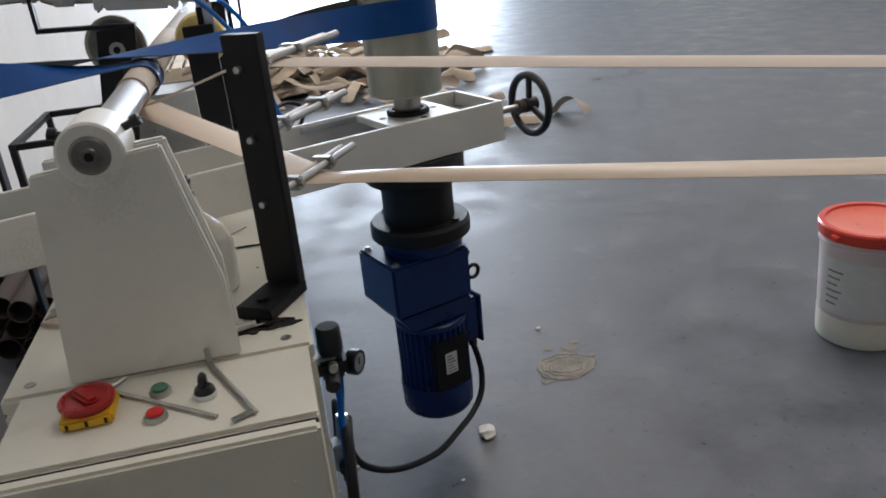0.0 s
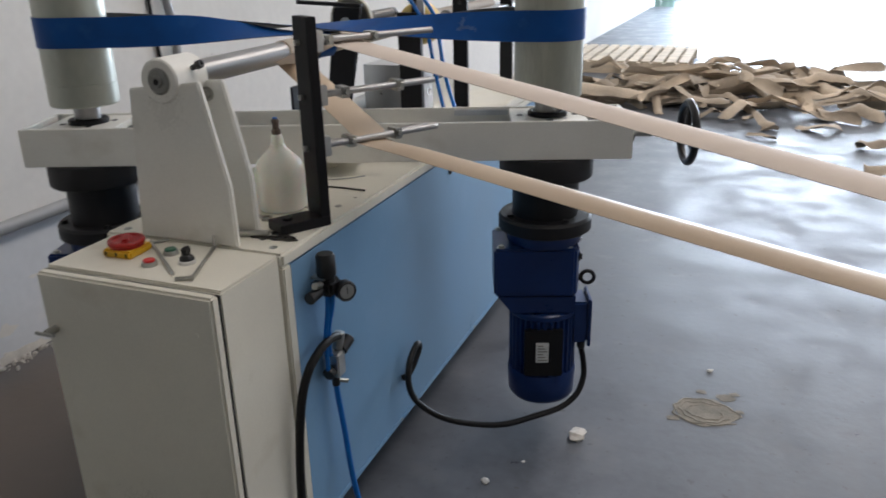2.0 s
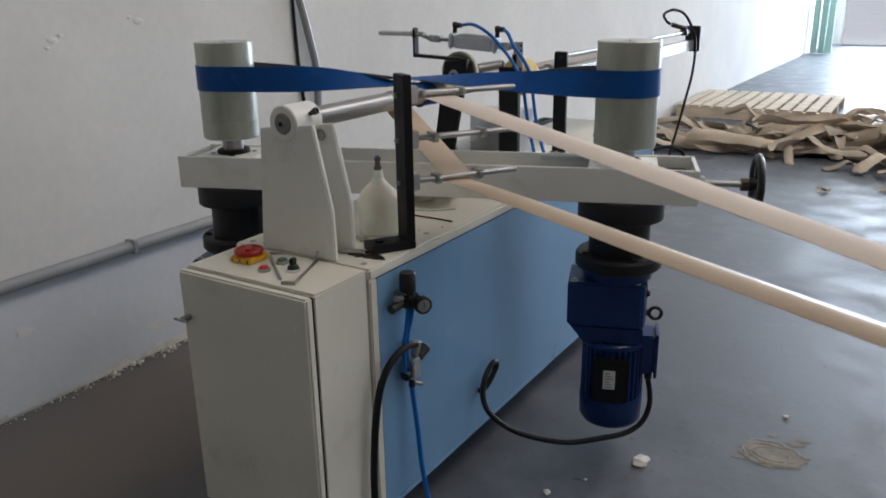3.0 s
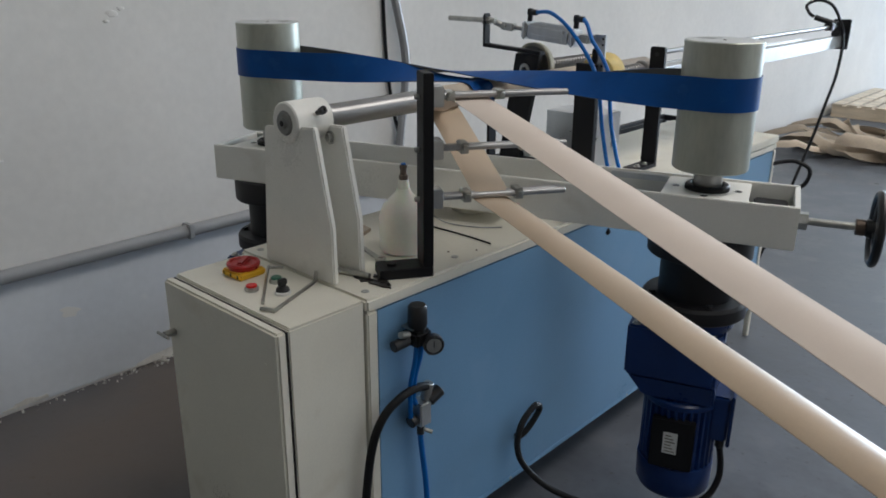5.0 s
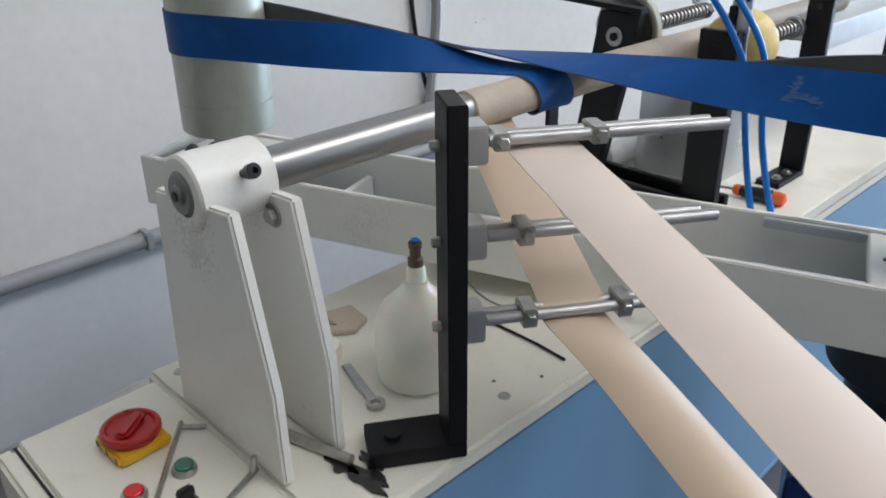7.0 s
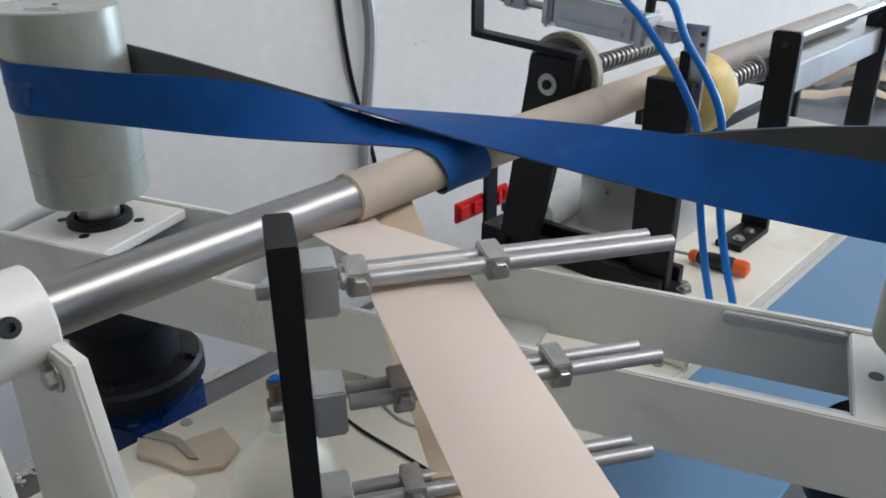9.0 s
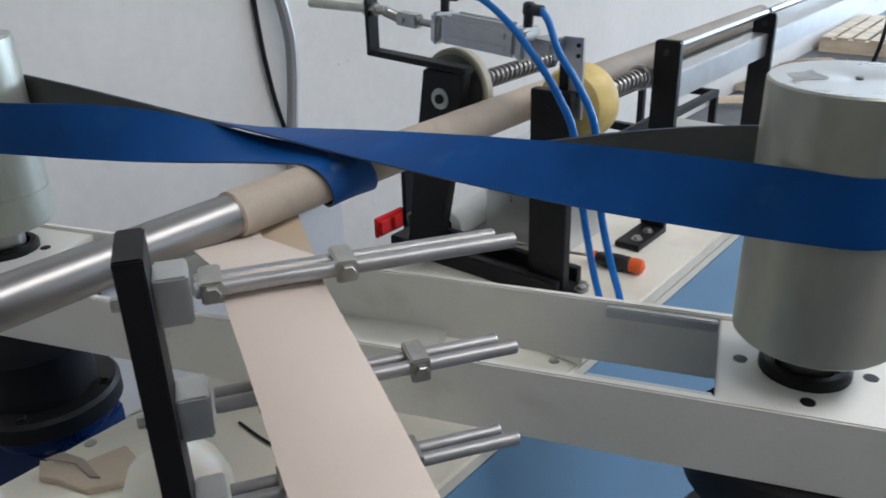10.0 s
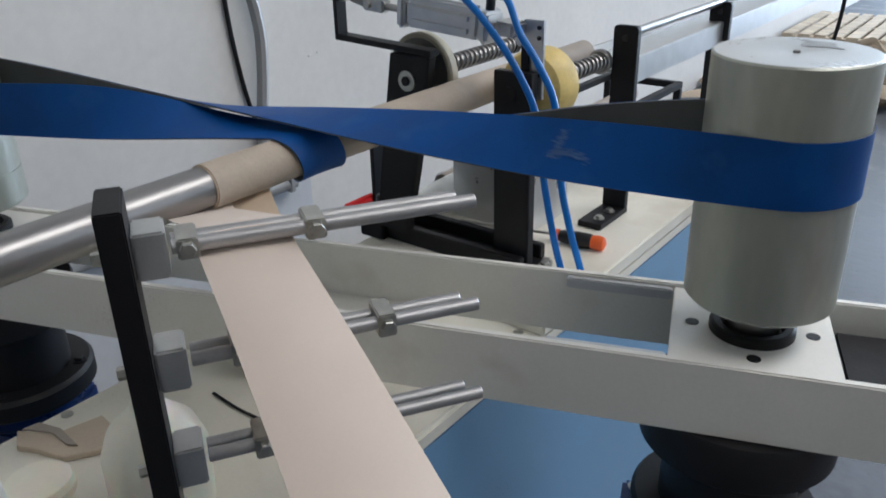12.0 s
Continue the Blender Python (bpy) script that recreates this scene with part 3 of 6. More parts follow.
def build_drum(s, label):
    c = BEAM @ Vector((s, 0, 0))
    x, y = c.x, c.y
    m = pose(x, y, 0.935)
    groove = [(1.06, 0.088), (1.0605, 0.0865), (1.063, 0.0865), (1.0635, 0.088)] if s < 0 else []
    d = thing("belt_drum", label, "drum", m, group="belt drums")
    part("shell", lathe([(1.004, 0.0), (1.004, 0.084), (1.008, 0.088)] + groove + [(1.298, 0.088), (1.300, 0.0862)], (x, y, 0), None, 64), DRUM, d, pivot=m)
    face = part("top_face", lathe([(1.3, 0.0862), (1.3005, 0.0855), (1.3, 0.012), (1.297, 0.0)], (x, y, 0), None, 64), DRUMTOP, d, pivot=m)
    part("centre_hole", rod((x, y, 1.298), (x, y, 1.3012), 0.004, 14), DULLSTEEL, face)
    part("stain", slab([(x + 0.05 * math.cos(a) * (1 + 0.3 * math.sin(3 * a) + 0.15 * math.sin(7 * a)) * 0.5 - 0.02, y + 0.016 * math.sin(a) * (1 + 0.3 * math.cos(4 * a)) + 0.045) for a in np.linspace(0, 2 * math.pi, 40)[:-1]], 2, 1.3004, 1.3008), SMUDGE, face)
    part("shaft", rod((x, y, 0.93), (x, y, 1.005), 0.033, 32), STEEL, d, "bright steel drum shaft", pivot=m)
    DRUMS.append(d)
    # seal ring round the shaft
    solo("seal_ring", lathe([(0, 0.036), (0, 0.052), (0.009, 0.052), (0.013, 0.048), (0.013, 0.040), (0.006, 0.036), (0, 0.036)], (x, y, Z1 - 0.004), None, 40), RUBBER, "black rubber seal ring round the drum shaft", "seal", group="seal rings")


def build_motor(s, label):
    c = BEAM @ Vector((s, 0, 0))
    x, y = c.x, c.y
    R = pose(x, y, 0, 0, 0, 19.82)
    t = thing("gear_motor", label, "motor", R @ pose(0, 0, 0.12), group="gear motors")

    def loc(bm):
        bm.transform(R)
        return bm
    part("neck", lathe([(0.684, 0.0), (0.684, 0.090), (0.79, 0.090), (0.792, 0.122), (0.796, 0.126), (0.848, 0.126), (0.856, 0.122), (0.8565, 0)], (x, y, 0), None, 48), CASTBLACK, t, "black turned bearing housing")
    part("flange", lathe([(0.642, 0.0), (0.642, 0.124), (0.646, 0.128), (0.676, 0.128), (0.684, 0.122), (0.684, 0.085)], (x, y, 0), None, 48), CASTBLACK, t, "round black mounting flange")
    for k in range(4):
        an = radians(45 + 90 * k)
        bolt((x + 0.108 * math.cos(an), y + 0.108 * math.sin(an), 0.684), (x + 0.108 * math.cos(an), y + 0.108 * math.sin(an), 1), 0.009, parent=t, mat=CASTBLACK)
    # square-cornered gearbox, set a little to one side, its underside sloping in to the motor
    x0, x1, d = -0.143, 0.090, 0.092
    g = slab([(x0, -d), (x1 - 0.012, -d), (x1, -d + 0.02), (x1, d - 0.02), (x1 - 0.012, d), (x0, d)], 2, 0.468, 0.606, 0.006)
    low = bmesh.new()
    top = [low.verts.new(p) for p in ((x0 + 0.006, -d + 0.006, 0.4685), (x1 - 0.008, -d + 0.006, 0.4685), (x1 - 0.008, d - 0.006, 0.4685), (x0 + 0.006, d - 0.006, 0.4685))]
    base = [low.verts.new(p) for p in ((-0.092, -0.080, 0.408), (0.084, -0.080, 0.408), (0.084, 0.080, 0.408), (-0.092, 0.080, 0.408))]
    low.faces.new(top)
    low.faces.new(base)
    for k in range(4):
        low.faces.new((top[k], top[(k + 1) % 4], base[(k + 1) % 4], base[k]))
    bmesh.ops.recalc_face_normals(low, faces=low.faces)
    join(g, bevel(low, 0.006))
    lathe([(0.6055, 0), (0.6055, 0.100), (0.612, 0.104), (0.636, 0.104), (0.642, 0.100), (0.642, 0)], (0, 0, 0), None, 40, g)
    gb = part("gearbox", loc(g), DEEPBLUE, t, "dark blue painted cast gearbox")
    for xx in (x0 + 0.02, x1 - 0.03):
        for yy in (-d + 0.018, d - 0.018):
            bolt(R @ Vector((xx, yy, 0.606)), R @ Vector((xx, yy, 1)), 0.008, parent=gb, mat=ZINC)
    bolt(R @ Vector((x1, -0.062, 0.575)), R @ Vector((1, -0.062, 0.575)), 0.009, parent=gb, mat=CASTBLACK, name="plug")
    # lifting eye
    e = bmesh.new()
    seg, sub = 24, 8
    ring = [[e.verts.new((0.118 + (0.018 + 0.0055 * math.cos(2 * math.pi * j / sub)) * math.cos(2 * math.pi * k / seg), -0.045 + 0.0055 * math.sin(2 * math.pi * j / sub), 0.506 + (0.018 + 0.0055 * math.cos(2 * math.pi * j / sub)) * math.sin(2 * math.pi * k / seg))) for j in range(sub)] for k in range(seg)]
    for k in range(seg):
        for j in range(sub):
            e.faces.new((ring[k][j], ring[(k + 1) % seg][j], ring[(k + 1) % seg][(j + 1) % sub], ring[k][(j + 1) % sub]))
    rod((0.0905, -0.045, 0.506), (0.099, -0.045, 0.506), 0.009, 14, e)
    part("lifting_eye", loc(e), CASTBLACK, t, "black forged lifting eye")
    # finned motor body and fan cowl
    o = bmesh.new()
    n = 64
    prof = []
    for k in range(n):
        rr = 0.096 if k % 2 == 0 else 0.088
        for dd in (-0.25, 0.25):
            a = 2 * math.pi * (k + dd) / n
            prof.append((rr * math.cos(a), rr * math.sin(a)))
    slab(prof, 2, 0.215, 0.392, 0, bm=o)
    part("motor_body", loc(o), DEEPBLUE, t, "dark blue finned motor body", smooth=False)
    part("end_shield", lathe([(0.388, 0.0), (0.388, 0.094), (0.392, 0.097), (0.404, 0.097), (0.408, 0.092), (0.4085, 0.0)], (x, y, 0), None, 48), DEEPBLUE, t)
    part("fan_cowl", lathe([(0.120, 0.0), (0.120, 0.078), (0.126, 0.090), (0.138, 0.097), (0.21, 0.0995), (0.216, 0.098), (0.216, 0.088)], (x, y, 0), None, 48), DEEPBLUE, t, "rounded dark blue fan cowl")
    tb = part("terminal_box", loc(box(0.080, 0.124, -0.048, 0.048, 0.300, 0.428, 0.006)), DEEPBLUE, t)
    part("box_lid", loc(box(0.1245, 0.134, -0.053, 0.053, 0.290, 0.436, 0.003)), DEEPBLUE, tb)
    part("cable_gland", loc(rod((0.110, -0.030, 0.2995), (0.110, -0.030, 0.278), 0.012)), PLASTIC, tb)
    # added black pad: the shade round the rating plate as a dark surface
    pad = part("rating_pad", loc(box(-0.058, 0.050, -0.1015, -0.080, 0.222, 0.366, 0.003)), BLACK, t, "flat black pad standing for the shade behind the rating plate")
    part("name_plate", loc(box(-0.026, 0.010, -0.1035, -0.1018, 0.268, 0.330, 0.0006)), PLATE, pad, "small white printed rating plate")
    for k in range(6):
        part("printed_line", loc(box(-0.021, 0.005 - 0.005 * (k % 3), -0.1042, -0.1036, 0.274 + 0.009 * k, 0.277 + 0.009 * k)), DUST, t)
    return R


build_table()
build_control_box()
build_stand()
build_mandrel()
build_beam()
build_handwheel()
build_drum(HALF, "grey turned steel belt drum with a stained top face")
build_drum(-HALF, "grey turned steel belt drum beside the white wall")
MR = build_motor(HALF, "dark blue gear motor hanging under the beam")
build_motor(-HALF, "dark blue gear motor hanging on the wall side")


# ---------------------------------------------------------------- belt
def ribbon(path, normals, width, d0, d1):
    """A closed flexible band along path, from d0 to d1 along the normals."""
    o = bmesh.new()
    rows = []
    for i, (p, nn) in enumerate(zip(path[:-1], normals)):
        d = (path[i + 1] - path[i - 1 if i else -2]).normalized()
        nn = (nn - d * nn.dot(d)).normalized()
        w = d.cross(nn).normalized() * width / 2
        rows.append([o.verts.new(p + nn * d1 + w), o.verts.new(p + nn * d1 - w), o.verts.new(p + nn * d0 - w), o.verts.new(p + nn * d0 + w)])
    for a, b in zip(rows, rows[1:] + rows[:1]):
        for k in range(4):
            o.faces.new((a[k], a[(k + 1) % 4], b[(k + 1) % 4], b[k]))
    return o


BELT_Z, BELT_W, BELT_T, DR = 1.1905, 0.075, 0.0024, 0.090


def drum_xy(s):
    v = BEAM @ Vector((s, 0, 0))
    return Vector((v.x, v.y, BELT_Z - 0.0035 * s / HALF))


def belt_path():
    """The closed way of the belt's middle line, with the direction out of its blue face."""
    L, R = drum_xy(-HALF), drum_xy(HALF)
    u = Vector((math.cos(radians(19.82)), math.sin(radians(19.82)), 0))
    v = Vector((-u.y, u.x, 0))
    P, N = [], []

    def add(p, nn):
        P.append(p)
        N.append(nn)
    rt = 0.0305
    ya, yb = 0.800, 0.872         # where the wrap meets and leaves the tube's top
    top_a = Vector((AX[0] - 0.012, ya, AX[1] + rt))
    top_b = Vector((AX[0] + 0.012, yb, AX[1] + rt))
    # near side of the wall-side drum to the tube
    start = L - v * DR
    n = 30
    for k in range(n + 1):
        t = k / n
        e = t * t * (3 - 2 * t)
        p = start.lerp(top_a, t)
        u1 = max(0, (t - 0.25) / 0.75)
        late = u1 * u1 * (3 - 2 * u1)
        p.z = start.z + (top_a.z - start.z) * e + BELT_W / 2 * (math.cos(late * math.pi / 2) - math.cos(e * math.pi / 2))
        add(p, (-v) * math.cos(late * math.pi / 2) + Vector((0, 0, 1)) * math.sin(late * math.pi / 2))
    # once round the tube: over, down its outer side, under and up
    n = 40
    for k in range(1, n):
        a = 2 * math.pi * k / n
        yy = ya + (yb - ya) * k / n
        r2 = rt + 0.004 * k / n
        add(Vector((AX[0] + r2 * math.sin(a), yy, AX[1] + r2 * math.cos(a))), Vector((math.sin(a), 0, math.cos(a))))
    end = R + v * DR
    n = 30
    for k in range(n + 1):
        t = k / n
        e = t * t * (3 - 2 * t)
        p = top_b.lerp(end, t)
        p.z = top_b.z + (end.z - top_b.z) * e
        add(p, Vector((0, 0, 1)) * math.cos(e * math.pi / 2) + v * math.sin(e * math.pi / 2))
    n = 24
    for k in range(1, n):
        a = math.pi * k / n
        d = v * math.cos(a) + u * math.sin(a)
        add(R + d * DR, d)
    # back over the tube to the far side of the wall-side drum
    a0, a1 = R - v * DR, L + v * DR
    n = 60
    for k in range(n + 1):
        t = k / n
        e = t * t * (3 - 2 * t)
        p = a0.lerp(a1, t)
        p.z += 0.002 * math.sin(math.pi * t) ** 4
        sn = (2 * t - 1) * (1.5 - 0.5 * (2 * t - 1) ** 2)
        add(p, v * sn + Vector((0, 0, 1)) * math.sqrt(max(0, 1 - sn * sn)))
    n = 24
    for k in range(1, n):
        a = math.pi * k / n
        d = v * math.cos(a) - u * math.sin(a)
        add(L + d * DR, d)
    P.append(P[0].copy())
    N.append(N[0].copy())
    return P, N


BP, BN = belt_path()


def build_belt():
    t = thing("drive_belt", "blue flat drive belt with grey lining, twisted once round the tube", "belt", BEAM @ pose(0, 0, BELT_Z))
    part("blue_face", ribbon(BP, BN, BELT_W, BELT_T / 2 - 0.0007, BELT_T / 2), BELT, t, "blue woven outer face of the belt")
    part("lining", ribbon(BP, BN, BELT_W, -BELT_T / 2, BELT_T / 2 - 0.0008), BELTBACK, t, "grey inner lining of the belt")


build_belt()


# ---------------------------------------------------------------- paper strips, their guide and the wound tube
GC = Vector((0.210, 0.415, 0))              # guide bar, in plan
GW = Vector((0.84, -0.5426, 0)).normalized()   # along the incoming strips
GR = Vector((0.5426, 0.84, 0)).normalized()    # along the guide rods
UP = Vector((0, 0, 1))


def g_at(r, w, z):
    return GC + GR * r + GW * w + UP * z


def g_box(r0, r1, w0, w1, z0, z1, bev=0.0, bm=None):
    m = Matrix(((GR.x, -GW.x, 0, GC.x), (GR.y, -GW.y, 0, GC.y), (0, 0, 1, 0), (0, 0, 0, 1)))
    return box(r0, r1, -w1, -w0, z0, z1, bev, m=m, bm=bm)


def build_guide():
    t = thing("strip_guide", "black angled flat-bar bracket with three pairs of steel guide rods", "guide bracket", Matrix.Translation(GC + UP * TOP))
    part("upright_bar", g_box(-0.011, 0.011, -0.032, 0.032, TOP + 0.0225, 1.253, 0.0015), BLACK, t)
    foot = part("foot_bar", g_box(-0.106, 0.011, -0.032, 0.032, TOP + 0.0005, TOP + 0.022, 0.0015), BLACK, t)
    p = g_at(-0.075, 0.0, TOP + 0.022)
    part("foot_bolt", lathe([(0, 0), (0, 0.011), (0.006, 0.011), (0.006, 0)], p, p + UP, 20), BLACK, foot)
    for z, c0, c1, end, ch in ((1.202, 0.054, 0.162, 0.313, 0.0095), (1.092, 0.085, 0.221, 0.316, 0.012), (0.985, 0.093, 0.211, 0.320, 0.012)):
        blk = part("block", g_box(0.0115, 0.038, -0.030, 0.008, z - 0.021, z + 0.021, 0.002), ALU, t, "milled grey metal rod block")
        a = g_at(-0.0115, -0.006, z)
        bolt(a, a - GR, 0.0062, 0.010, parent=blk, washer=False)
        for w, dz, le in ((-0.0255, -0.001, -0.012), (-0.0055, 0.001, 0.0)):
            part("guide_rod", rod(g_at(0.041, w, z + dz), g_at(end + le, w, z + dz), 0.0068, 16), ROD, t, "bright round guide rod")
        for c in (c0, c1):
            col = part("collar", g_box(c - 0.009, c + 0.009, -0.034, 0.003, z - ch, z + ch, 0.0015), ZINC, t, "zinc-plated sliding edge collar")
            b = g_at(c, 0.003, z + 0.001)
            bolt(b, b + GW, 0.0072, parent=col, washer=False)
    return t


def curled_band(path, width, sag, lean=0.0, thick=0.0008, cuts=8):
    """A paper band, bowed across its width by sag (its edges hang below the middle) and leaning more and more towards its end."""
    o = bmesh.new()
    top, low = [], []
    for i, p in enumerate(path):
        d = (path[min(i + 1, len(path) - 1)] - path[max(i - 1, 0)]).normalized()
        w = (-GR + UP * lean * min(1, 2.5 * i / len(path))).normalized()
        nn = w.cross(d).normalized()
        a, b = [], []
        s = sag(i / (len(path) - 1)) if callable(sag) else sag
        for k in range(cuts + 1):
            f = 2 * k / cuts - 1
            q = p + w * (f * width / 2 * (1 - 1.4 * (s / width) ** 2)) - nn * (s * f * f)
            a.append(o.verts.new(q + nn * thick / 2))
            b.append(o.verts.new(q - nn * thick / 2))
        top.append(a)
        low.append(b)
    for rows, flip in ((top, False), (low, True)):
        for a, b in zip(rows, rows[1:]):
            for k in range(cuts):
                f = (a[k], a[k + 1], b[k + 1], b[k])
                o.faces.new(f[::-1] if flip else f)
    for k in (0, cuts):
        for i in range(len(top) - 1):
            o.faces.new((top[i][k], top[i + 1][k], low[i + 1][k], low[i][k]))
    return o


SWAY = []


def build_strips():
    A, C = g_at(0.1025, -0.0155, 1.200), g_at(0.152, -0.0155, 0.985)
    for hold, under, ends, lab, near, far, lean, paper in (
            (A, Vector((AX[0] - 0.002, 0.640, AX[1] - 0.0285)), [(0.45, 0.402, 1.180), (1.0, 0.0975, 1.134), (1.5, -0.176, 1.089), (2.5, -0.725, 0.998), (3.4, -1.22, 0.915)], "pale kraft paper strip drawn in over the upper guide rods", 0.0015, 0.006, 0.0, PAPER),
            (C, Vector((AX[0], 0.700, AX[1] - 0.0285)), [(0.454, 0.464, 0.983), (1.0, 0.160, 0.981), (1.5, -0.110, 0.979), (2.5, -0.640, 0.974), (3.4, -1.12, 0.970)], "curled brown glazed kraft strip drawn in between the lower rods", 0.003, 0.015, 0.08, KRAFT)):
        ends = [Vector(e) for e in ends]
        t = tagged(new("paper_strip"), lab, "paper strip", "paper strips")
        m = Matrix.Translation(hold)
        t.matrix_basis = m
        MATRIX[t] = m
        crest = hold - GW * 0.010 + UP * 0.0080
        stops = [under + Vector((-0.024, 0.016, 0.020)), under + Vector((-0.010, 0.006, 0.004))] + [under.lerp(crest, f) for f in (0.04, 0.25, 0.5, 0.75, 0.95)] + [hold - GW * 0.003 + UP * 0.005, hold]
        path = smooth_path(stops, 8)
        part("wound_run", curled_band(path, 0.082, near), paper, t, "paper run sloping in under the mandrel")
        path = smooth_path([hold, hold + GW * 0.005 - UP * 0.0045, hold + GW * 0.0125 - UP * 0.0075] + ends, 10)
        run = part("free_run", curled_band(path, 0.082, lambda f: near + (far - near) * min(1, max(0, f - 0.28) * 6), lean), paper, t, "long free paper run")
        SWAY.append(run)


Y_CUT = 1.46


def spiral_tube(y0, y1, r, inner, pitch=0.094, seg=40, step=0.006, ridge=0.00035):
    """A tube of spirally wound strip whose butt joint shows as a fine helical step."""
    o = bmesh.new()
    n = int((y1 - y0) / step)
    rows = []
    for i in range(n + 1):
        y = y0 + (y1 - y0) * i / n
        row = []
        for k in range(seg):
            f = (k / seg - (y - y0) / pitch) % 1.0
            rr = r + ridge * (f - 0.5)
            a = 2 * math.pi * k / seg
            row.append(o.verts.new((AX[0] + rr * math.sin(a), y, AX[1] + rr * math.cos(a))))
        rows.append(row)
    ends = []
    for y in (y0, y1):
        ends.append([o.verts.new((AX[0] + inner * math.sin(2 * math.pi * k / seg), y, AX[1] + inner * math.cos(2 * math.pi * k / seg))) for k in range(seg)])
    rows = [ends[0]] + rows + [ends[1]]
    rows.append(ends[0])
    for a, b in zip(rows, rows[1:]):
        for k in range(seg):
            o.faces.new((a[k], a[(k + 1) % seg], b[(k + 1) % seg], b[k]))
    return o


TUBES = []


def build_tubes():
    m = pose(AX[0], 1.0, AX[1])
    wound = thing("winding_tube", "spiral kraft paper tube being wound on the mandrel", "paper tube", m)
    part("outer_ply", spiral_tube(0.652, Y_CUT - 0.02, 0.0282, 0.0269), WOUND, wound, "outer kraft ply with a helical joint")
    part("inner_ply", spiral_tube(0.650, 0.80, 0.0268, 0.0258), KRAFT, wound, "inner glazed ply showing at the tube's start")
    TUBES.append(wound)
    for ln, y0, lab in ((0.95, Y_CUT, "finished length of brown paper tube leaving the cutter"), (1.06, Y_CUT - 1.06, "long brown paper tube running out over the rail"), (0.35, Y_CUT - 0.35, "newly cut end of the brown paper tube")):
        mm = pose(AX[0], y0, AX[1])
        TUBES.append(solo("paper_tube", spiral_tube(y0, y0 + ln, 0.0252, 0.0225), OUTTUBE, lab, "paper tube", group="paper tubes", pivot=mm))


build_guide()
build_strips()
build_tubes()

# ---------------------------------------------------------------- the cutter on the raised far part of the table
FT = 0.848


def build_cutter_plate():
    solo("cutter_plate", box(TX0, TX1 + 0.004, 1.06, Y_END, TOP, FT, 0.003), CREAM, "thick cream mounting plate lying on the machine table", "plate", pivot=pose(0, 1.7, TOP))


def build_cutter_frame():
    t = thing("tube_cutter", "black steel cutter frame of upright flat bars", "cutter frame", pose(0, 1.2, FT))
    part("base_bar", box(-0.170, 0.128, 1.165, 1.182, FT, FT + 0.034, 0.002), BLACK, t)
    part("base_bar", box(-0.170, 0.128, 1.236, 1.253, FT, FT + 0.034, 0.002), BLACK, t)
    part("base_plate", box(-0.170, 0.15, 1.1825, 1.2355, FT, FT + 0.010, 0.001), BLACK, t)
    part("stop_block", box(-0.228, -0.1705, 1.150, 1.215, FT, FT + 0.038, 0.002), BLACK, t)
    part("post", slab([(0.060, FT + 0.0105), (0.130, FT + 0.0105), (0.130, 1.196), (0.058, 1.196)], 1, 1.187, 1.207, 0.0015), BLACK, t)
    w = part("washer", lathe([(0, 0.006), (0, 0.014), (0.002, 0.014), (0.002, 0.006)], (0.088, 1.187, 1.158), (0.088, 0, 1.158), 24), BLACK, t)
    # clevis plate and bar that carry the cylinder's rear end
    part("cylinder_bracket", box(0.098, 0.134, 1.2125, 1.2195, 1.150, 1.275, 0.001), ALU, t, "grey aluminium plate with bolts")
    part("clamp_bar", box(0.0965, 0.111, 1.2075, 1.212, 1.150, 1.236, 0.001), BLACK, t)
    for z in (1.264, 1.248, 1.19):
        a = Vector((0.127, 1.2125, z))
        part("screw", rod(a, a - Vector((0, 0.003, 0)), 0.0035, 12), PLASTIC, t)
    part("knob", lathe([(0, 0), (0, 0.011), (0.012, 0.011), (0.012, 0.006), (0.036, 0.006), (0.036, 0.010), (0.050, 0.011), (0.054, 0.008), (0.054, 0)], (-0.176, 1.160, FT + 0.038), None, 16), PLASTIC, t)
    for x, y in ((0.14, 1.175), (0.15, 1.215), (0.135, 1.245)):
        bolt((x, y, FT + 0.010 if y > 1.18 and y < 1.24 else FT), (x, y, 2), 0.0085, parent=t)
    return t


def build_swing_arm():
    t = thing("swing_arm", "black pivoting cutter arm with an angled lever on top", "cutter arm", pose(-0.12, 1.15, FT))
    part("arm_plate", slab([(-0.178, FT + 0.035), (-0.104, FT + 0.035), (-0.052, 1.13), (-0.040, 1.212), (-0.125, 1.212)], 1, 1.144, 1.164, 0.0015), BLACK, t)
    part("lever", slab([(-0.252, 1.222), (-0.038, 1.2125), (-0.038, 1.2225), (-0.244, 1.232), (-0.244, 1.312), (-0.248, 1.320), (-0.252, 1.312)], 1, 1.144, 1.170, 0.001), BLACK, t, "black flat-bar lever bent upwards")
    part("pivot_washer", lathe([(0, 0.008), (0, 0.0175), (0.0025, 0.0175), (0.0025, 0.008)], (-0.089, 1.144, 1.168), (-0.089, 0, 1.168), 24), ZINC, t)
    part("pivot_bolt", rod((-0.089, 1.1435, 1.168), (-0.089, 1.137, 1.168), 0.008, 16), BLACK, t)
    part("threaded_rod", rod((-0.40, 1.158, 1.2985), (-0.215, 1.158, 1.2985), 0.0075), ZINC, t, "long grey threaded rod")
    a = Vector((-0.2525, 1.158, 1.2985))
    bolt(a, a - Vector((1, 0, 0)), 0.012, parent=t, washer=False, name="nut")
    a = Vector((-0.2435, 1.158, 1.2985))
    bolt(a, a + Vector((1, 0, 0)), 0.012, parent=t, washer=False, name="nut")


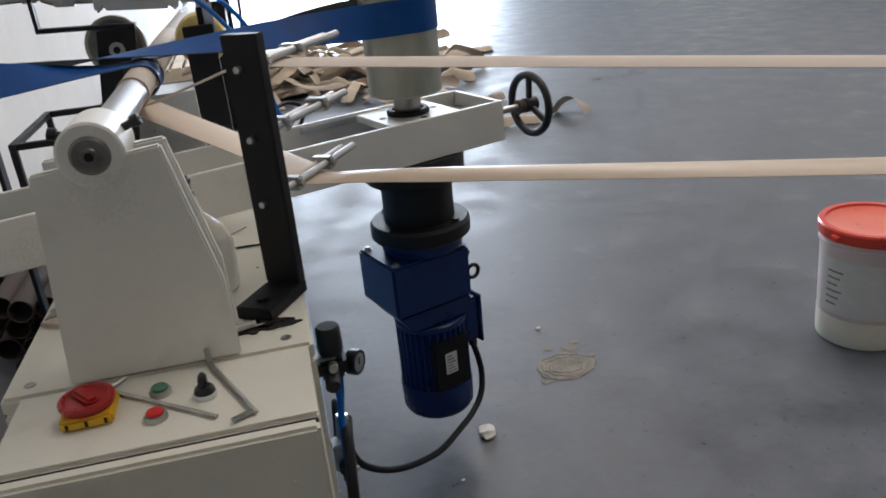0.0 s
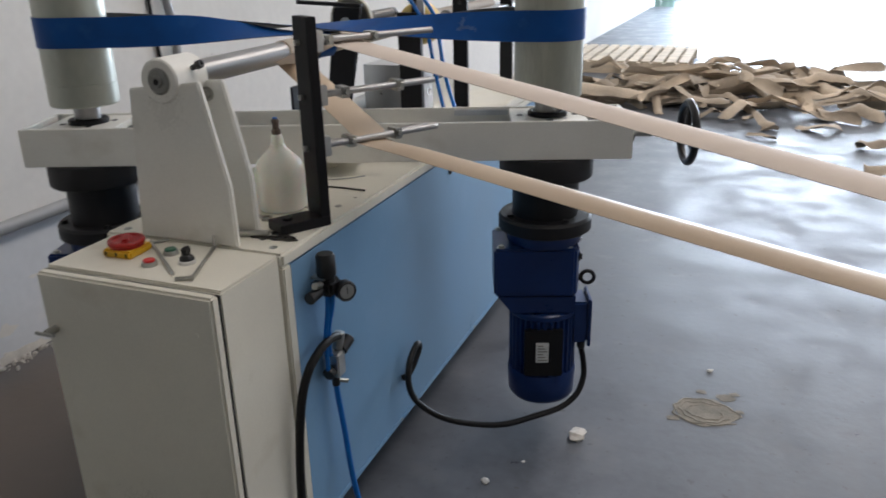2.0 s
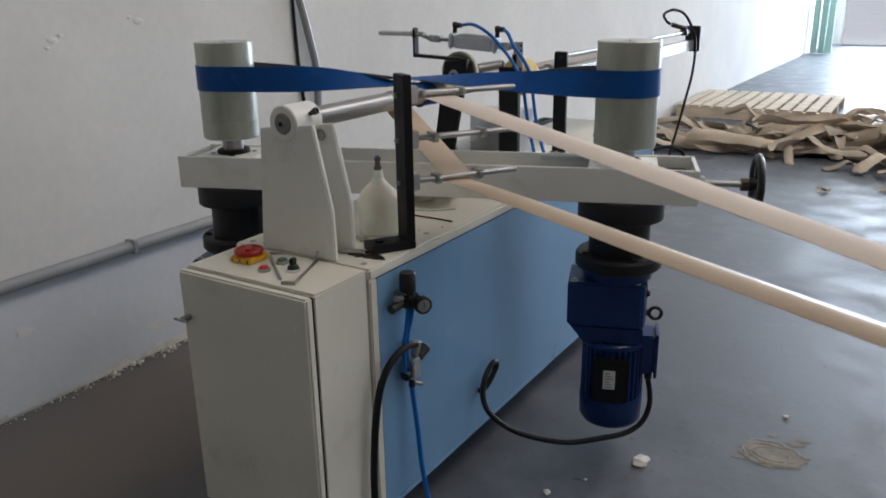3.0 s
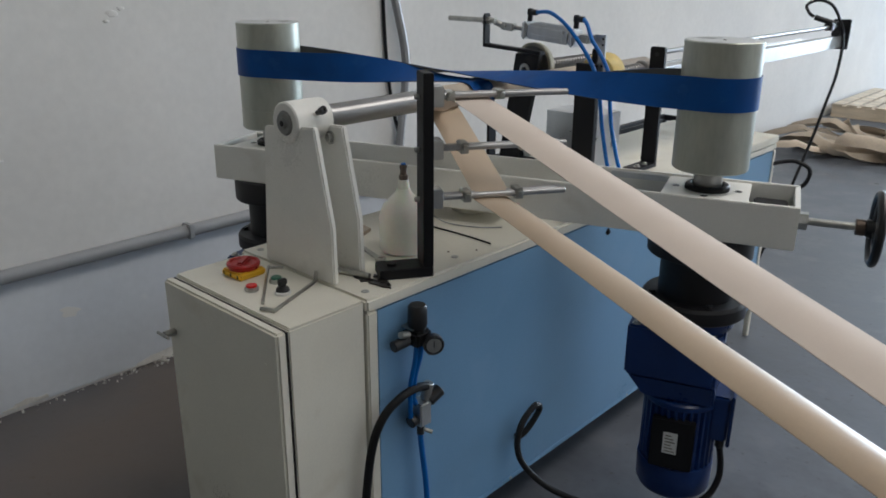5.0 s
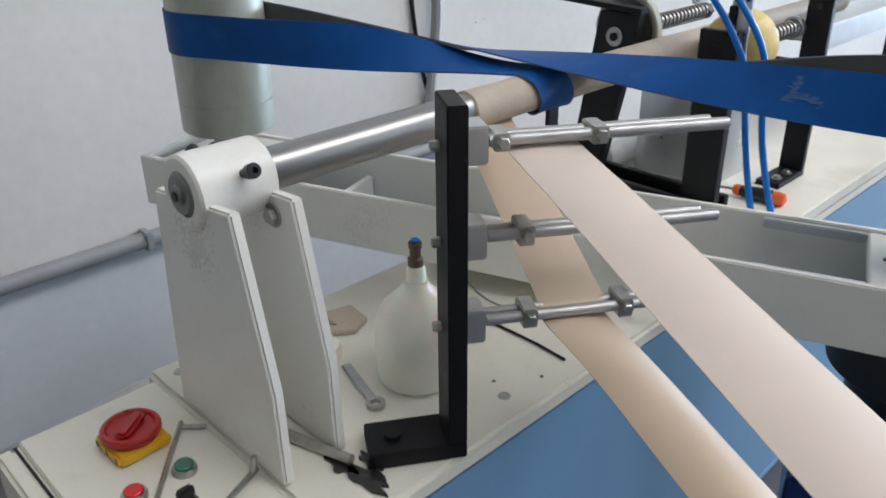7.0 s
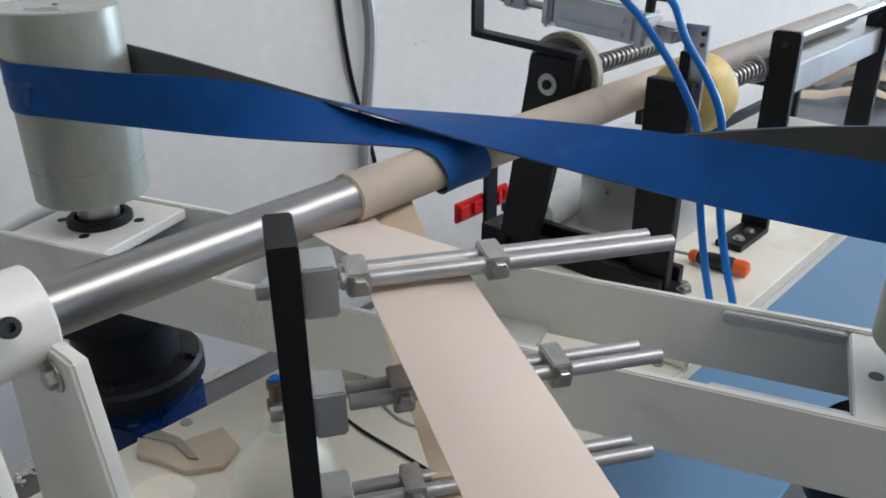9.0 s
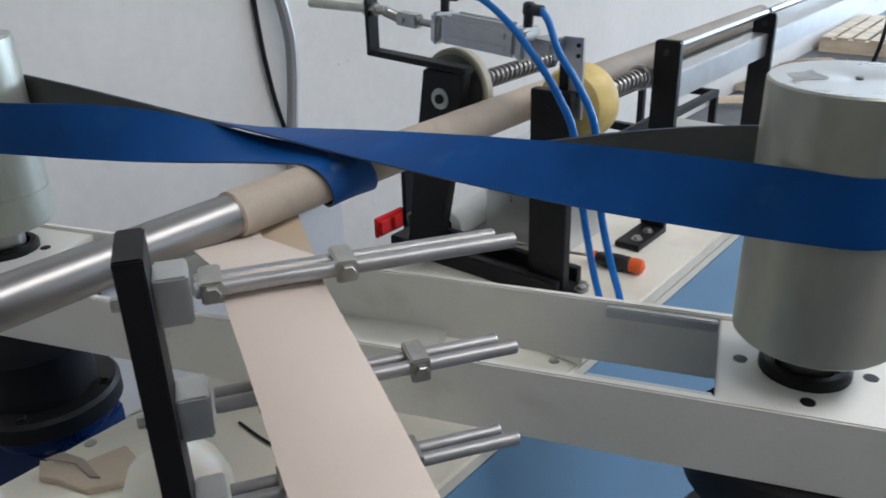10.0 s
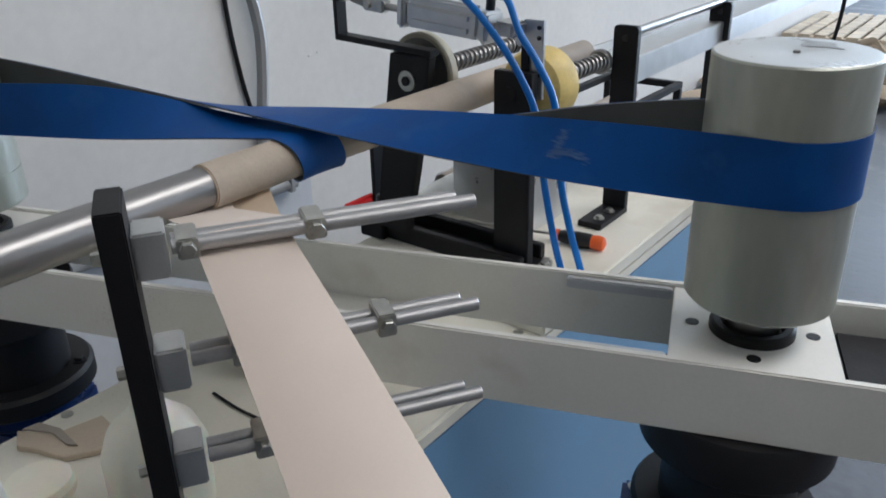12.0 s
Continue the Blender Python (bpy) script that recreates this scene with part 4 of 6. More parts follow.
def build_cylinder():
    t = thing("air_cylinder", "grey aluminium pneumatic cylinder with two black elbow fittings", "air cylinder", pose(-0.04, 1.185, 1.27))
    y, z = 1.180, 1.284
    lean = Matrix.Translation((-0.20, y, z)) @ Matrix.Rotation(radians(4.2), 4, "Y") @ Matrix.Translation((0.20, -y, -z))

    def piece(name, bm, mat, parent, label=""):
        bm.transform(lean)
        return part(name, bm, mat, parent, label)
    o = box(-0.100, 0.048, y - 0.022, y + 0.022, z - 0.022, z + 0.022, 0.006)
    piece("barrel", o, ALU, t, "ribbed aluminium cylinder barrel")
    for dy, dz in ((-0.0225, 0.010), (-0.0225, -0.010), (0.0105, 0.0225), (-0.0105, 0.0225)):
        piece("rib", box(-0.082, 0.03, y + dy - 0.004, y + dy + 0.004, z + dz - 0.004, z + dz + 0.004, 0.001), ALU, t)
    for x0, x1 in ((-0.118, -0.1005), (0.0485, 0.066)):
        piece("end_cap", box(x0, x1, y - 0.025, y + 0.025, z - 0.025, z + 0.025, 0.005), ALU, t)
    piece("piston_rod", rod((-0.158, y, z), (-0.1185, y, z), 0.006), STEEL, t)
    cl = piece("clevis", box(-0.205, -0.158, y - 0.011, y + 0.011, z - 0.011, z + 0.011, 0.003), ZINC, t, "zinc-plated rod clevis")
    piece("pin", rod((-0.190, y - 0.016, z), (-0.190, y + 0.016, z), 0.006, 14), ZINC, cl)
    piece("link", rod((-0.226, 1.166, 1.294), (-0.204, y, z), 0.009, 14), ZINC, t)
    piece("rear_eye", box(0.0665, 0.104, y - 0.008, y + 0.035, z - 0.011, z + 0.011, 0.004), ZINC, t)
    for x in (-0.106, 0.055):
        f = piece("elbow", lathe([(0, 0), (0, 0.0075), (0.016, 0.0075), (0.020, 0.010), (0.033, 0.010), (0.036, 0.006), (0.036, 0)], (x, y, z + 0.025), None, 14), PLASTIC, t, "black push-in elbow fitting")
        piece("nozzle", rod((x, y, z + 0.050), (x + 0.026, y - 0.004, z + 0.052), 0.0085, 14), PLASTIC, f)
    for k, (x, pts) in enumerate(((-0.106, [(-0.077, 1.176, 1.328), (-0.02, 1.16, 1.330), (0.056, 1.13, 1.302), (0.118, 1.12, 1.25), (0.158, 1.115, 1.203), (0.185, 1.11, 1.155), (0.204, 1.11, 1.05), (0.222, 1.115, 0.96), (0.238, 1.12, 0.895), (0.236, 1.125, 0.858)]),
                                  (0.055, [(0.083, 1.176, 1.316), (0.112, 1.15, 1.304), (0.143, 1.13, 1.268), (0.180, 1.12, 1.231), (0.212, 1.115, 1.18), (0.223, 1.112, 1.11), (0.233, 1.115, 1.04), (0.250, 1.12, 0.97), (0.268, 1.125, 0.905), (0.262, 1.13, 0.855)]))):
        solo("air_hose", cable(pts, 0.0055, 8, 10), HOSE, "glossy blue plastic air hose from the cylinder", "hose", group="cylinder hoses", pivot=Matrix.Translation(pts[0]))


SLIDES = []      # (part, from, shift at the cut)


def coil(c, y0, y1, r, wire, turns, parent):
    """Spring turns as single rings on a shaft along y."""
    rings = []
    for k in range(turns):
        y = y0 + (y1 - y0) * (k + 0.5) / turns
        o = bmesh.new()
        seg, sub = 18, 6
        rr = [[o.verts.new((c[0] + (r + wire * math.cos(2 * math.pi * j / sub)) * math.cos(2 * math.pi * i / seg), y + wire * math.sin(2 * math.pi * j / sub) + 0.3 * (y1 - y0) / turns * math.sin(2 * math.pi * i / seg), c[1] + (r + wire * math.cos(2 * math.pi * j / sub)) * math.sin(2 * math.pi * i / seg))) for j in range(sub)] for i in range(seg)]
        for i in range(seg):
            for j in range(sub):
                o.faces.new((rr[i][j], rr[(i + 1) % seg][j], rr[(i + 1) % seg][(j + 1) % sub], rr[i][(j + 1) % sub]))
        m = pose(c[0], y, c[1])
        rings.append(part("spring_turn", o, STEEL, parent, pivot=m))
        SLIDES.append((rings[-1], m, parent, 0.062 * (1 - (k + 0.5) / turns)))
    return rings


def build_spindles():
    # support roller on the open side
    cx, cz = 0.093, 1.158
    t = thing("roller_spindle", "steel spindle with a spring and a yellow support roller", "roller spindle", pose(cx, 1.21, cz))
    part("shaft", rod((cx, 1.2075, cz), (cx, 1.515, cz), 0.0095), STEEL, t)
    part("end_collar", lathe([(0, 0.010), (0, 0.020), (0.003, 0.0235), (0.012, 0.0235), (0.015, 0.021), (0.015, 0.010)], (cx, 1.490, cz), (cx, 3, cz), 28), STEEL, t)
    m = pose(cx, 1.285, cz)
    y = part("roller", lathe([(-0.044, 0.012), (-0.044, 0.046), (-0.040, 0.057), (-0.030, 0.062), (0.014, 0.062), (0.019, 0.058), (0.020, 0.050), (0.019, 0.012)], (cx, 1.285, cz), (cx, 3, cz), 48), URETHANE, t, "yellow polyurethane support roller", pivot=m)
    SLIDES.append((y, m, t, 0.062))
    h = part("roller_hub", lathe([(-0.050, 0.0098), (-0.050, 0.024), (0.024, 0.024), (0.024, 0.0098)], (cx, 1.285, cz), (cx, 3, cz), 28), CASTBLACK, y, pivot=m)
    coil((cx, cz), 1.310, 1.497, 0.0138, 0.0034, 12, t)
    # round knife on the wall side
    cx, cz = -0.098, 1.172
    t = thing("knife_spindle", "steel spindle with a spring and a grey cutter disc", "knife spindle", pose(cx, 1.165, cz))
    part("shaft", rod((cx, 1.1645, cz), (cx, 1.50, cz), 0.0095), STEEL, t)
    part("end_nut", lathe([(0, 0.0), (0, 0.017), (0.018, 0.017), (0.018, 0)], (cx, 1.482, cz), (cx, 3, cz), 6), CASTBLACK, t)
    m = pose(cx, 1.215, cz)
    y = part("cutter_disc", lathe([(-0.008, 0.012), (-0.010, 0.060), (0.012, 0.060), (0.010, 0.012)], (cx, 1.200, cz), (cx, 3, cz), 44), DULLSTEEL, t, "dull dark grey round cutter disc", pivot=m)
    part("disc_rim", lathe([(-0.009, 0.0602), (-0.009, 0.066), (-0.006, 0.069), (0.009, 0.069), (0.012, 0.066), (0.012, 0.0602)], (cx, 1.200, cz), (cx, 3, cz), 48), OLDCREAM, y, "dirty cream rim of the disc", pivot=m)
    part("disc_guard", lathe([(-0.020, 0.012), (-0.020, 0.024), (-0.0255 + 0.001, 0.028), (-0.0245, 0.012)], (cx, 1.215, cz), (cx, 3, cz), 36), CASTBLACK, y, pivot=m)
    SLIDES.append((y, m, t, 0.062))
    coil((cx, cz), 1.234, 1.481, 0.0138, 0.0034, 17, t)


def build_rail():
    t = thing("outfeed_rail", "long grey steel outfeed rail with a polished rod on black posts", "outfeed rail", pose(0.13, 1.53, FT))
    part("channel", box(0.098, 0.138, 1.5605, 3.23, 1.108, 1.160, 0.002), ALU, t, "grey folded steel channel")
    part("polished_rod", rod((0.122, 1.5605, 1.204), (0.122, 3.215, 1.204), 0.0085), STEEL, t, "long polished round rod")
    part("trough", slab([(-0.040, 1.117), (0.0975, 1.117), (0.0975, 1.110), (-0.047, 1.110), (-0.047, 1.135), (-0.040, 1.135)], 1, 1.62, 3.21, 0), ALU, t)
    for y in (1.53, 2.04):
        top = 1.222 if y < 2 else 1.204
        arch = [(0.101, FT + 0.013), (0.151, FT + 0.013)] + [(0.126 + cx + 0.007 * math.cos(radians(a)), top - 0.007 + 0.007 * math.sin(radians(a))) for cx, a0 in ((0.018, 0), (-0.018, 90)) for a in range(a0, a0 + 91, 30)]
        p = part("post", slab(arch, 1, y, y + 0.014, 0.001), BLACK, t, "black flat-bar post")
        part("post_foot", box(0.101, 0.151, y - 0.105, y + 0.014, FT + 0.0005, FT + 0.0125, 0.001), BLACK, t)
        for yy in (0.075, 0.030):
            bolt((0.132, y - yy, FT + 0.0125), (0.132, y - yy, 2), 0.0075, parent=p)
        part("post_bolt", rod((0.126, y, top - 0.022), (0.126, y - 0.004, top - 0.022), 0.006, 12), PLASTIC, p)
        part("rod_clip", box(0.113, 0.131, y + 0.0145, y + 0.030, 1.1605, 1.212, 0.002), BLACK, p)
    e = part("end_plate", box(0.088, 0.166, 3.2305, 3.240, 1.10, 1.232, 0.003), PLASTIC, t, "black end plate")
    s = part("sensor_clamp", box(0.105, 0.142, 3.06, 3.095, 1.190, 1.222, 0.004), PLASTIC, t, "black clamped tube-end sensor")
    part("sensor", rod((0.06, 3.06, 1.245), (0.132, 3.085, 1.222), 0.012, 14), PLASTIC, s)
    part("rod_clip", box(0.108, 0.140, 3.16, 3.195, 1.1605, 1.224, 0.004), PLASTIC, t)
    solo("sensor_cable", cable([(0.055, 3.06, 1.247), (0.03, 3.07, 1.262), (0.01, 3.09, 1.295), (0.05, 3.13, 1.315), (0.105, 3.17, 1.28), (0.155, 3.18, 1.16), (0.155, 3.18, 1.0), (0.13, 3.17, 0.85), (0.10, 3.17, 0.70), (0.085, 3.12, 0.58), (0.06, 3.05, 0.40), (0.02, 2.95, 0.15), (-0.02, 2.85, 0.008), (-0.1, 2.6, 0.008)], 0.007), RUBBER,
         "black sensor cable hanging from the rail's end to the floor", "cable", pivot=pose(0, 3, 0))


def build_cutter_bits():
    t = thing("steel_chute", "shiny folded sheet-steel chute box behind the posts", "steel box", pose(-0.05, 1.4, FT))
    part("front_sheet", box(-0.137, 0.045, 1.335, 1.337, FT, 1.02, 0.0005), GALV, t)
    part("back_sheet", box(-0.137, 0.045, 1.478, 1.480, FT, 1.02, 0.0005), GALV, t)
    part("side_sheet", box(-0.137, -0.135, 1.3372, 1.4778, FT, 1.02, 0.0005), GALV, t)
    part("side_sheet", box(0.043, 0.045, 1.3372, 1.4778, FT, 1.02, 0.0005), GALV, t)
    part("top_sheet", box(-0.137, 0.045, 1.335, 1.48, 1.0202, 1.022), GALV, t)
    # screwdriver on the plate
    s = thing("screwdriver", "screwdriver with an orange and black handle", "screwdriver", pose(0.13, 1.36, FT))
    a, b = Vector((0.098, 1.333, FT + 0.0145)), Vector((0.206, 1.346, FT + 0.0145))
    d = (b - a).normalized()
    part("grip", lathe([(0.014, 0.010), (0.022, 0.0125), (0.05, 0.0145), (0.074, 0.0142), (0.078, 0.0125)], a, b, 18), PLASTIC, s)
    part("handle_end", lathe([(0.078, 0.0130), (0.090, 0.0142), (0.101, 0.012), (0.106, 0.0)], a, b, 18), ORANGE, s)
    part("collar", lathe([(0, 0.0), (0, 0.008), (0.004, 0.011), (0.013, 0.0122), (0.014, 0.0105)], a, b, 18), ORANGE, s)
    part("blade", rod(a, a - d * 0.20 - UP * 0.0105, 0.003, 10), ZINC, s)
    # black post with red catches on the wall side of the table
    r = thing("catch_post", "thin black flat-bar post with bright red plastic catches", "post", pose(-0.55, 1.55, 0))
    part("foot", box(-0.60, -0.50, 1.48, 1.63, 0.0, 0.010, 0.002), BLACK, r)
    part("bar", box(-0.548, -0.536, 1.532, 1.577, 0.0105, 0.90, 0.002), BLACK, r)
    for y0, y1 in ((1.438, 1.539), (1.580, 1.634)):
        c = part("catch", box(-0.560, -0.5485, y0, y1, 0.690, 0.742, 0.003), RED, r, "bright red moulded plastic catch")
        for k in range(2):
            ya = y0 + 0.006 + k * (y1 - y0) * 0.48
            part("tab", box(-0.5484, -0.5405, ya, ya + (y1 - y0) * 0.36, 0.698, 0.734, 0.003), RED, c)
    roll = thing("paper_roll", "white smooth roll lying behind the cutter frame", "roll", pose(-0.187, 1.4, FT))
    part("roll_body", rod((-0.176, 1.262, FT + 0.031), (-0.192, 1.66, FT + 0.031), 0.030, 28), WHITE, roll)
    part("roll_core", rod((-0.1755, 1.2605, FT + 0.031), (-0.176, 1.2625, FT + 0.031), 0.012, 20), BLACK, roll)


build_cutter_plate()
build_cutter_frame()
build_swing_arm()
build_cylinder()
build_spindles()
build_rail()
build_cutter_bits()


# ---------------------------------------------------------------- controls and small things on the near table
def build_controls():
    Z = TOP - 0.0005
    t = thing("main_switch", "red rotary main switch on a yellow plate", "rotary switch", pose(-0.066, 0.134, Z, 0, 0, 2))
    m = MATRIX[t]
    part("plate", box(-0.034, 0.034, -0.034, 0.034, 0.0, 0.016, 0.004, m=m), YELLOW, t, "square yellow switch plate")
    part("skirt", lathe([(0.0162, 0.0), (0.0162, 0.0325), (0.019, 0.0325), (0.020, 0.031)], (0, 0, 0), None, 32, m=m), DARKRED, t)
    k = part("knob", lathe([(0.0202, 0.0), (0.0202, 0.0335), (0.023, 0.036), (0.028, 0.036), (0.0305, 0.034), (0.031, 0.030), (0.027, 0.027), (0.0255, 0.0)], (0, 0, 0), None, 36, m=m), DARKRED, t, "round deep red rotary knob with a raised rim")
    grip = box(-0.009, 0.009, -0.0255, 0.0255, 0.0256, 0.035, 0.004, m=m @ pose(0, 0, 0, 0, 0, 35))
    part("grip", grip, DARKRED, k)
    for a in (-0.024, 0.000, 0.024):
        part("mark", box(a - 0.002, a + 0.002, -0.0345, -0.0341, 0.004, 0.012, m=m), BLACK, t)
    for x, y, mat, nm, lab in ((0.022, 0.093, RED, "stop_button", "flat red push button in a chrome ring"), (0.022, 0.155, GREEN, "start_button", "flat dark green push button in a chrome ring")):
        b = thing(nm, lab, "push button", pose(x, y, Z), group="push buttons")
        part("bezel", lathe([(0, 0.0), (0, 0.0150), (0.006, 0.0150), (0.0085, 0.0135), (0.0085, 0.0115)], (x, y, Z), None, 28), ZINC, b)
        part("cap", lathe([(0.004, 0.0114), (0.0115, 0.0112), (0.0125, 0.010), (0.0125, 0)], (x, y, Z), None, 24), mat, b)
    x, y = 0.084, 0.126
    s = thing("selector_knob", "black selector knob on a white ring", "selector knob", pose(x, y, Z))
    part("ring", lathe([(0, 0), (0, 0.0165), (0.005, 0.0165), (0.007, 0.015), (0.007, 0)], (x, y, Z), None, 28), PLATE, s)
    part("base", lathe([(0.0072, 0), (0.0072, 0.0145), (0.013, 0.013), (0.017, 0.009), (0.017, 0)], (x, y, Z), None, 24), PLASTIC, s)
    part("pointer", box(x - 0.0055, x + 0.0055, y - 0.010, y + 0.010, Z + 0.0172, Z + 0.033, 0.003), PLASTIC, s)
    bends = [(-0.031, 0.213, 0), (-0.049, 0.1935, 0), (-0.052, 0.189, 0), (-0.049, 0.1845, 0), (0.101, 0.064, 0)]
    turned = [(0.086, 0.212, 0.022), (0.0865, 0.208, 0.004), (0.088, 0.203, 0), (0.1455, 0.066, 0), (0.1475, 0.060, 0), (0.1435, 0.0565, 0), (0.121, 0.045, 0)]
    for pts, r, lab in ((bends, 0.0033, "long-arm steel hexagon key lying on the cabinet"), (turned, 0.0041, "bent steel hexagon key with an upturned end on the cabinet")):
        pts = [Vector((x, y, Z + r + z)) for x, y, z in pts]
        solo("hex_key", cable(pts, r, 8, 6), ZINC, lab, "hex key", group="hex keys", pivot=Matrix.Translation(pts[0]), flat_angle=20)


def build_bottle():
    x, y, z = 0.075, 0.483, TOP
    t = thing("glue_bottle", "milky plastic squeeze bottle with a brown metal nozzle", "bottle", pose(x, y, z))
    part("body", lathe([(0, 0), (0, 0.050), (0.006, 0.056), (0.04, 0.058), (0.085, 0.058), (0.112, 0.048), (0.132, 0.028), (0.142, 0.018), (0.15, 0.0165), (0.15, 0)], (x, y, z), None, 36), MILKY, t, "translucent milky bottle body")
    part("neck", lathe([(0.1502, 0.0), (0.1502, 0.014), (0.165, 0.013), (0.172, 0.011), (0.172, 0)], (x, y, z), None, 20), MILKY, t)
    n = part("nozzle", lathe([(0.1722, 0.0), (0.1722, 0.0105), (0.182, 0.0105), (0.184, 0.0075), (0.196, 0.0075), (0.198, 0.009), (0.205, 0.009), (0.207, 0.004), (0.207, 0)], (x, y, z), None, 16), OLDBRASS, t, "brown metal nozzle")
    part("tip", rod((x, y, z + 0.2072), (x, y, z + 0.2095), 0.006, 12), HOSE, n)


def build_table_bits():
    # spanner
    m = pose(0.040, 0.408, TOP, 0, 0, -16)
    t = thing("spanner", "worn flat ring spanner lying on the table", "spanner", m)
    part("shank", box(-0.055, 0.040, -0.007, 0.007, 0.0005, 0.0055, 0.0015, m=m), ZINC, t)
    part("ring_end", lathe([(0.0005, 0.007), (0.0005, 0.0125), (0.0075, 0.0125), (0.0075, 0.007), (0.0005, 0.007)], (0.050, 0, 0), None, 20, m=m), ZINC, t)
    solo("steel_bar", rod((0.015, 0.262, TOP + 0.0075), (0.155, 0.300, TOP + 0.0075), 0.007, 14), ZINC, "short round steel bar lying behind the stand", "bar", pivot=pose(0.08, 0.28, TOP))
    random.seed(5)
    for x, y, rx, ry, sd in ((0.140, 0.292, 0.026, 0.013, 1), (0.188, 0.298, 0.034, 0.012, 4), (0.165, 0.318, 0.018, 0.008, 7)):
        out = [(x + rx * math.cos(a) * (1 + 0.3 * math.sin(3 * a + sd) + 0.15 * math.sin(7 * a + sd)), y + ry * math.sin(a) * (1 + 0.3 * math.cos(2 * a + sd) + 0.2 * math.sin(5 * a))) for a in np.linspace(0, 2 * math.pi, 30)[:-1]]
        solo("grease_blob", slab(out, 2, TOP + 0.0002, TOP + 0.0035, 0), GREASE, "dark sticky glue residue on the table", "residue", group="glue residues", pivot=pose(x, y, TOP))
    # torn kraft scraps by the stand
    out = [(-0.197, 0.445), (-0.15, 0.470), (-0.135, 0.530), (-0.085, 0.523), (-0.070, 0.488), (-0.095, 0.452), (-0.14, 0.44), (-0.165, 0.428)]
    solo("kraft_scrap", slab(out, 2, TOP + 0.0005, TOP + 0.009, 0.001), TUBE, "stiff torn piece of brown board on the table", "board scrap", pivot=pose(-0.12, 0.48, TOP))
    fold = [(-0.19, 0.448), (-0.15, 0.468), (-0.11, 0.466), (-0.098, 0.474), (-0.15, 0.480), (-0.185, 0.470)]
    solo("torn_ply", slab(fold, 2, TOP + 0.0094, TOP + 0.0125, 0.0008), OUTTUBE, "curled dark ply torn off the brown board", "board scrap", pivot=pose(-0.14, 0.465, TOP + 0.009))
    solo("round_lid", lathe([(0, 0), (0, 0.040), (0.012, 0.042), (0.02, 0.038), (0.022, 0)], (-0.065, 0.405, TOP), None, 28), MILKY, "round milky plastic lid beside the board scrap", "lid", pivot=pose(-0.065, 0.405, TOP))
    # thin black wire
    solo("black_wire", cable([(-0.06, 0.656, TOP + 0.003), (0.0, 0.652, TOP + 0.003), (0.07, 0.655, TOP + 0.003), (0.14, 0.656, TOP + 0.003), (0.20, 0.652, TOP + 0.003)], 0.0022), RUBBER, "thin black wire lying on the table", "wire", pivot=pose(0, 0.67, TOP))
    solo("grey_wire", cable([(-0.087, 0.734, TOP + 0.003), (-0.017, 0.707, TOP + 0.003), (0.032, 0.703, TOP + 0.003), (0.095, 0.728, TOP + 0.003), (0.14, 0.77, TOP + 0.003)], 0.0016), GREYPIPE, "thin grey wire curling over the table", "wire", pivot=pose(0.1, 0.6, TOP))
    for x, y, r in ((0.125, 0.50, 0.004), (0.16, 0.545, 0.003), (0.20, 0.60, 0.003)):
        solo("glue_drop", lathe([(0, r), (0.0012, r * 0.7), (0.0015, 0)], (x, y, TOP), None, 10), OLDBRASS, "dried brown glue drop on the table", "glue drop", group="glue drops", pivot=pose(x, y, TOP))


